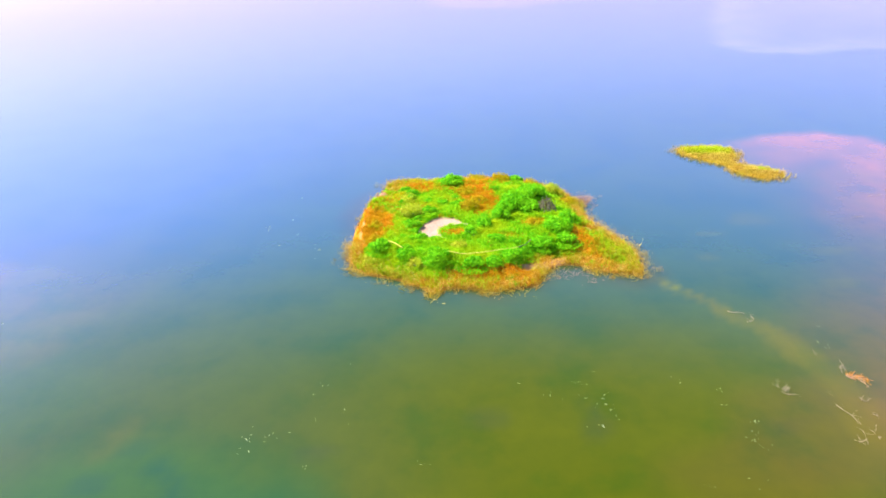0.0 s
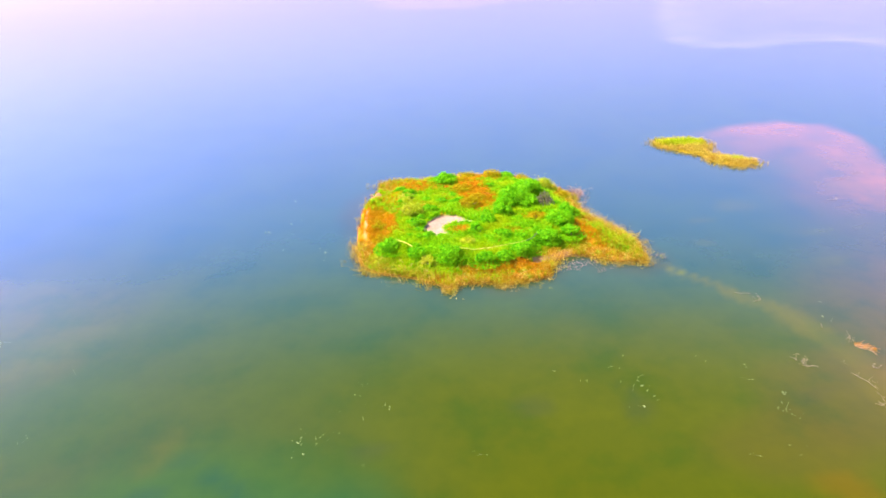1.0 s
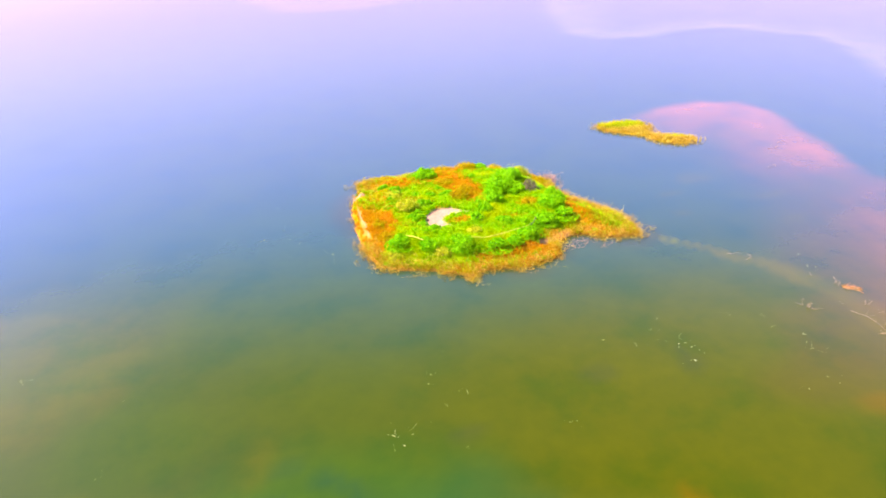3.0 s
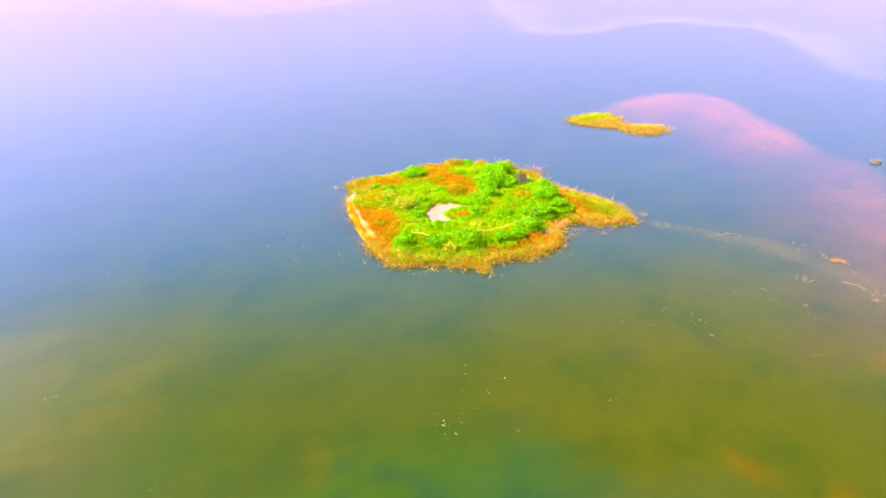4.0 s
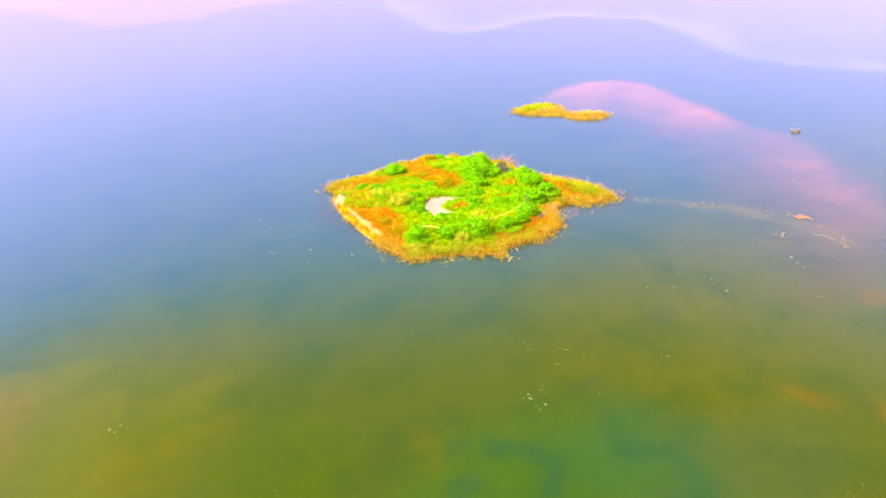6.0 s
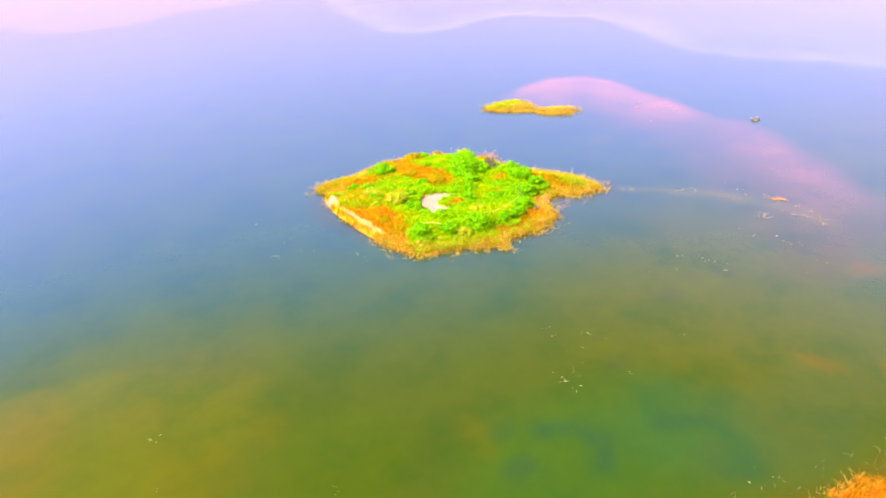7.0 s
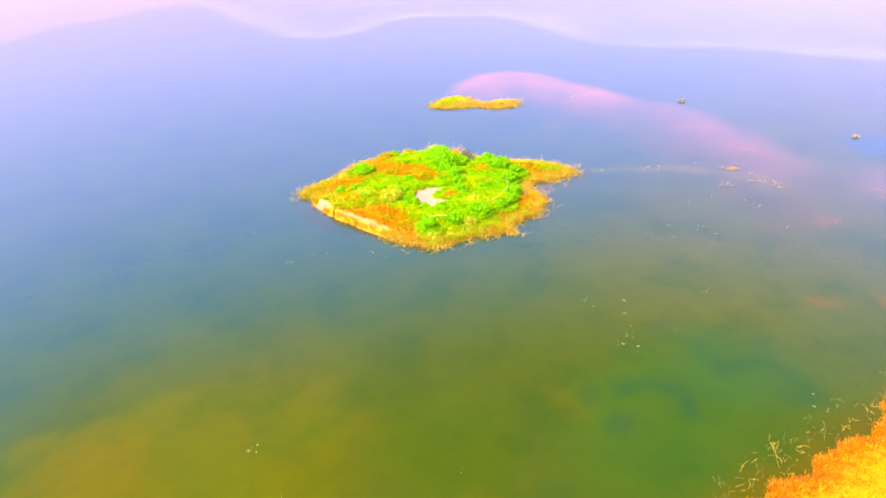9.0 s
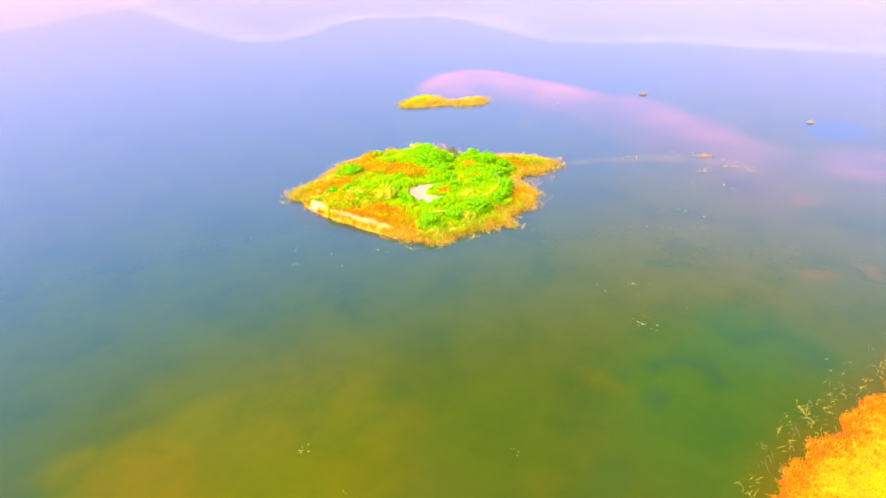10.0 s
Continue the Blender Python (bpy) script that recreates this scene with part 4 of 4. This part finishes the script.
snag(25.0, 38.6, 0.4, 2, 64, PALE_SNAG, None, 0.3, 0.016)
snag(26.5, 42.7, 0.45, 2, 70, PALE_SNAG, None, 0.5, 0.016)
driftwood([(22.0, 48.8), (22.4, 48.5), (22.9, 48.6)], 71, "small bleached dead branch lying flat on the water", 0.013)
for dx, dy in ((45.2, 72.0), (47.9, 73.7), (40.5, 66.3)):
    driftwood([(dx, dy), (dx + 0.7, dy + 0.25), (dx + 1.3, dy + 0.2)], 73 + int(dx), "small bleached dead branch lying flat on the water", 0.013)
driftwood([(22.9, 47.3), (23.3, 47.2), (23.6, 47.4)], 72, "small bleached dead branch lying flat on the water", 0.012)


def stalk_sheaf(x, y, n, height, seed):
    """A few thin curled dead stalks standing in the shallows, each on its own foot."""
    rng = np.random.default_rng(seed)
    top = tagged(new("dead_stalks"), "thin curling straw-pale dead stalks standing in shallow water by the shore", "stalks", "dead stalks by the shore")
    top.location = (x, y, 0)
    for _ in range(n):
        q, r = rng.uniform(0, 2 * math.pi), 0.4 * math.sqrt(rng.uniform(0, 1))
        lean = rng.uniform(0.3, 1.5)
        line = crooked((r * math.cos(q), r * math.sin(q), -0.08), (lean * rng.normal(), lean * rng.normal(), 1.0), height * rng.uniform(0.7, 1.7), rng, 8, 0.75, 0.07)
        part("stalk", mesh_of("stalk", *tubes([(line, 0.007, 0.003)], 4), M_STRAND), top)


for i, (sx, sy, n, h) in enumerate((
        (-17.7, 22.2, 5, 0.8), (-18.1, 21.7, 9, 0.7), (-18.8, 21.4, 9, 0.6), (-19.7, 21.0, 9, 0.55), (-16.8, 20.8, 7, 0.6), (-17.3, 20.5, 6, 0.5), (-25.5, 23.4, 4, 0.6), (-26.7, 23.8, 5, 0.6),
        (-22.3, 22.4, 4, 0.55), (-21.1, 22.6, 4, 0.6), (-22.7, 23.4, 2, 0.5), (-20.4, 22.6, 3, 0.6), (-19.2, 22.4, 2, 0.6), (-27.0, 23.1, 4, 0.5), (-15.6, 20.6, 3, 0.5), (-14.8, 19.8, 5, 0.5),
        (-13.4, 18.9, 6, 0.5), (-12.3, 18.5, 5, 0.5), (-11.0, 18.0, 6, 0.5), (-9.9, 17.6, 8, 0.6))):
    stalk_sheaf(sx, sy, n, h, 800 + i)


def weed_clump(x, y, radius, height, n, seed):
    rng = np.random.default_rng(seed)
    top = tagged(new("dead_weed"), "curling rust-orange dead weed clump at the shore's edge", "weed", "dead weeds on the shore")
    base = float(shore_height(np.array([x]), np.array([y]))[0])
    top.location = (x, y, max(base, 0))
    q, r = rng.uniform(0, 2 * math.pi, n), radius * np.sqrt(rng.uniform(0, 1, n))
    root = np.stack([r * np.cos(q), r * np.sin(q), 0 * r], 1)
    part("stalks", mesh_of("stalks", *stalks(root, height, 0.010, rng, 0.7, 0.9), M_REED), top)
    part("dry_leaves", mesh_of("dry_leaves", *blades(root[: n // 2], 5, height * 0.5, 0.022, 0.1, 1.2, rng), M_SHORE), top)


for i, (wx, wy, r, h) in enumerate(((-7.6, 16.6, 0.5, 0.7), (-8.5, 16.8, 0.5, 0.7), (-6.9, 16.0, 0.5, 0.65), (-9.6, 17.0, 0.5, 0.6), (-12.0, 17.0, 0.5, 0.5), (-14.8, 18.0, 0.5, 0.5), (-17.4, 19.2, 0.5, 0.5), (-21.2, 20.8, 0.5, 0.5), (-24.2, 21.6, 0.5, 0.5))):
    weed_clump(wx, wy, r, h, 46, 600 + i)

heap = tagged(new("driftwood_heap"), "orange heap of twisted driftwood aground on the shoal", "driftwood")
heap.location = (27.95, 40.0, 0)
heap.rotation_euler = (0, 0, radians(-36))
rng = np.random.default_rng(91)
for k in range(24):
    u, w = rng.uniform(-0.8, 0.3), rng.normal(0, 0.22)
    q = rng.normal(0, 0.7)
    line = crooked((u, w, 0.02), (math.cos(q), math.sin(q), rng.uniform(0.0, 0.45)), rng.uniform(0.4, 0.95), rng, 5, 0.45, 0.06)
    line = [(p[0], p[1], max(p[2], 0.01)) for p in line]
    part("branch", mesh_of("branch", *tubes([(line, 0.019, 0.007)]), (M_RUSTWOOD, M_PINK, M_RUSTWOOD, M_PALE)[k % 4]), heap)
q, r = rng.uniform(0, 2 * math.pi, 14), np.sqrt(rng.uniform(0, 1, 14))
part("weed", mesh_of("weed", *blades(np.stack([0.75 * r * np.cos(q), 0.22 * r * np.sin(q), 0.01 + 0 * r], 1), 4, 0.16, 0.03, 0.10, 2.0, rng), M_SHORE), heap, "rusty weed strands")


def scrap_mesh(seed):
    """A curled, bleached leaf scrap with a little thickness."""
    rng = np.random.default_rng(seed)
    bm = bmesh.new()
    ring = [bm.verts.new((0.15 * math.cos(q) * rng.uniform(0.6, 1.2), 0.05 * math.sin(q) * rng.uniform(0.6, 1.2), 0.02 + 0.03 * rng.uniform(0, 1))) for q in np.linspace(0, 2 * math.pi, 9)[:-1]]
    heart = bm.verts.new((0, 0, 0.012))
    for i in range(8):
        bm.faces.new((heart, ring[i], ring[(i + 1) % 8]))
    low = bmesh.ops.extrude_face_region(bm, geom=bm.faces[:])
    for w in low["geom"]:
        if isinstance(w, bmesh.types.BMVert):
            w.co.z -= 0.02
    bmesh.ops.recalc_face_normals(bm, faces=bm.faces[:])
    me = bpy.data.meshes.new("floating_scrap")
    bm.to_mesh(me)
    bm.free()
    me.materials.append(M_SCRAP)
    return me


SCRAPS = [scrap_mesh(500 + k) for k in range(5)]
NEAR_WEST = [(-7.5, 41.6), (-9.9, 39.2), (-9.5, 39.2), (-9.2, 39.9), (-10.3, 37.3), (-9.1, 37.1), (-9.2, 36.2), (-7.9, 37.4), (-7.5, 37.4), (-6.6, 36.0), (-12.9, 35.2), (-13.0, 34.7),
             (-13.1, 34.4), (-13.0, 33.6), (-11.9, 34.4), (-11.6, 34.6), (-12.2, 34.1), (-10.9, 35.2), (-10.9, 34.9), (-8.9, 31.9), (-1.9, 32.0), (-1.7, 32.0)]
NEAR_EAST = [(4.6, 39.8), (6.3, 38.7), (7.5, 38.2), (8.6, 39.7), (8.9, 39.4), (9.7, 41.1), (9.0, 38.2), (10.1, 38.2), (10.3, 37.9), (9.8, 37.3), (10.4, 37.0), (10.1, 36.0), (9.2, 35.5), (8.5, 35.1),
             (15.7, 39.7), (18.1, 38.6), (17.5, 37.3), (17.9, 37.0), (19.3, 35.4), (18.5, 34.8), (18.6, 34.5), (18.5, 33.8), (18.6, 33.3), (19.0, 33.5), (27.9, 46.3), (27.6, 43.9), (14.5, 30.2), (17.5, 30.3), (18.8, 30.8)]
FAR_WEST = [(-16.7, 68.8), (-19.4, 66.2), (-16.7, 65.9), (-13.4, 61.2), (-12.9, 59.5), (-16.9, 62.0), (-37.8, 48.4), (-37.4, 48.0), (-38.1, 48.6), (-30.4, 43.8), (-30.8, 36.6), (-11.0, 19.9),
            (-17.4, 74.0), (-17.3, 68.2), (-10.7, 21.4), (-39.0, 43.5), (-15.8, 64.6), (-13.5, 61.0), (-19.1, 66.0), (-12.0, 20.6)]
rng = np.random.default_rng(77)
for spots, size in ((NEAR_WEST, 0.72), (NEAR_EAST, 0.85), (FAR_WEST, 0.8)):
    for fx, fy in spots:
        for _ in range(int(rng.integers(1, 5))):
            ob = part("floating_scrap", SCRAPS[int(rng.integers(0, 5))])
            ob.location = (fx + rng.normal(0, 0.24), fy + rng.normal(0, 0.24), 0.004)
            s = size * rng.uniform(0.14, 0.42) * (1.7 if rng.uniform() < 0.14 else 1.0)
            ob.scale, ob.rotation_euler = (1.5 * s, 0.9 * s, s), (0, 0, rng.uniform(0, 6.28))
            tagged(ob, "pale bleached leaf scrap floating on the water", "leaf", "floating scraps")
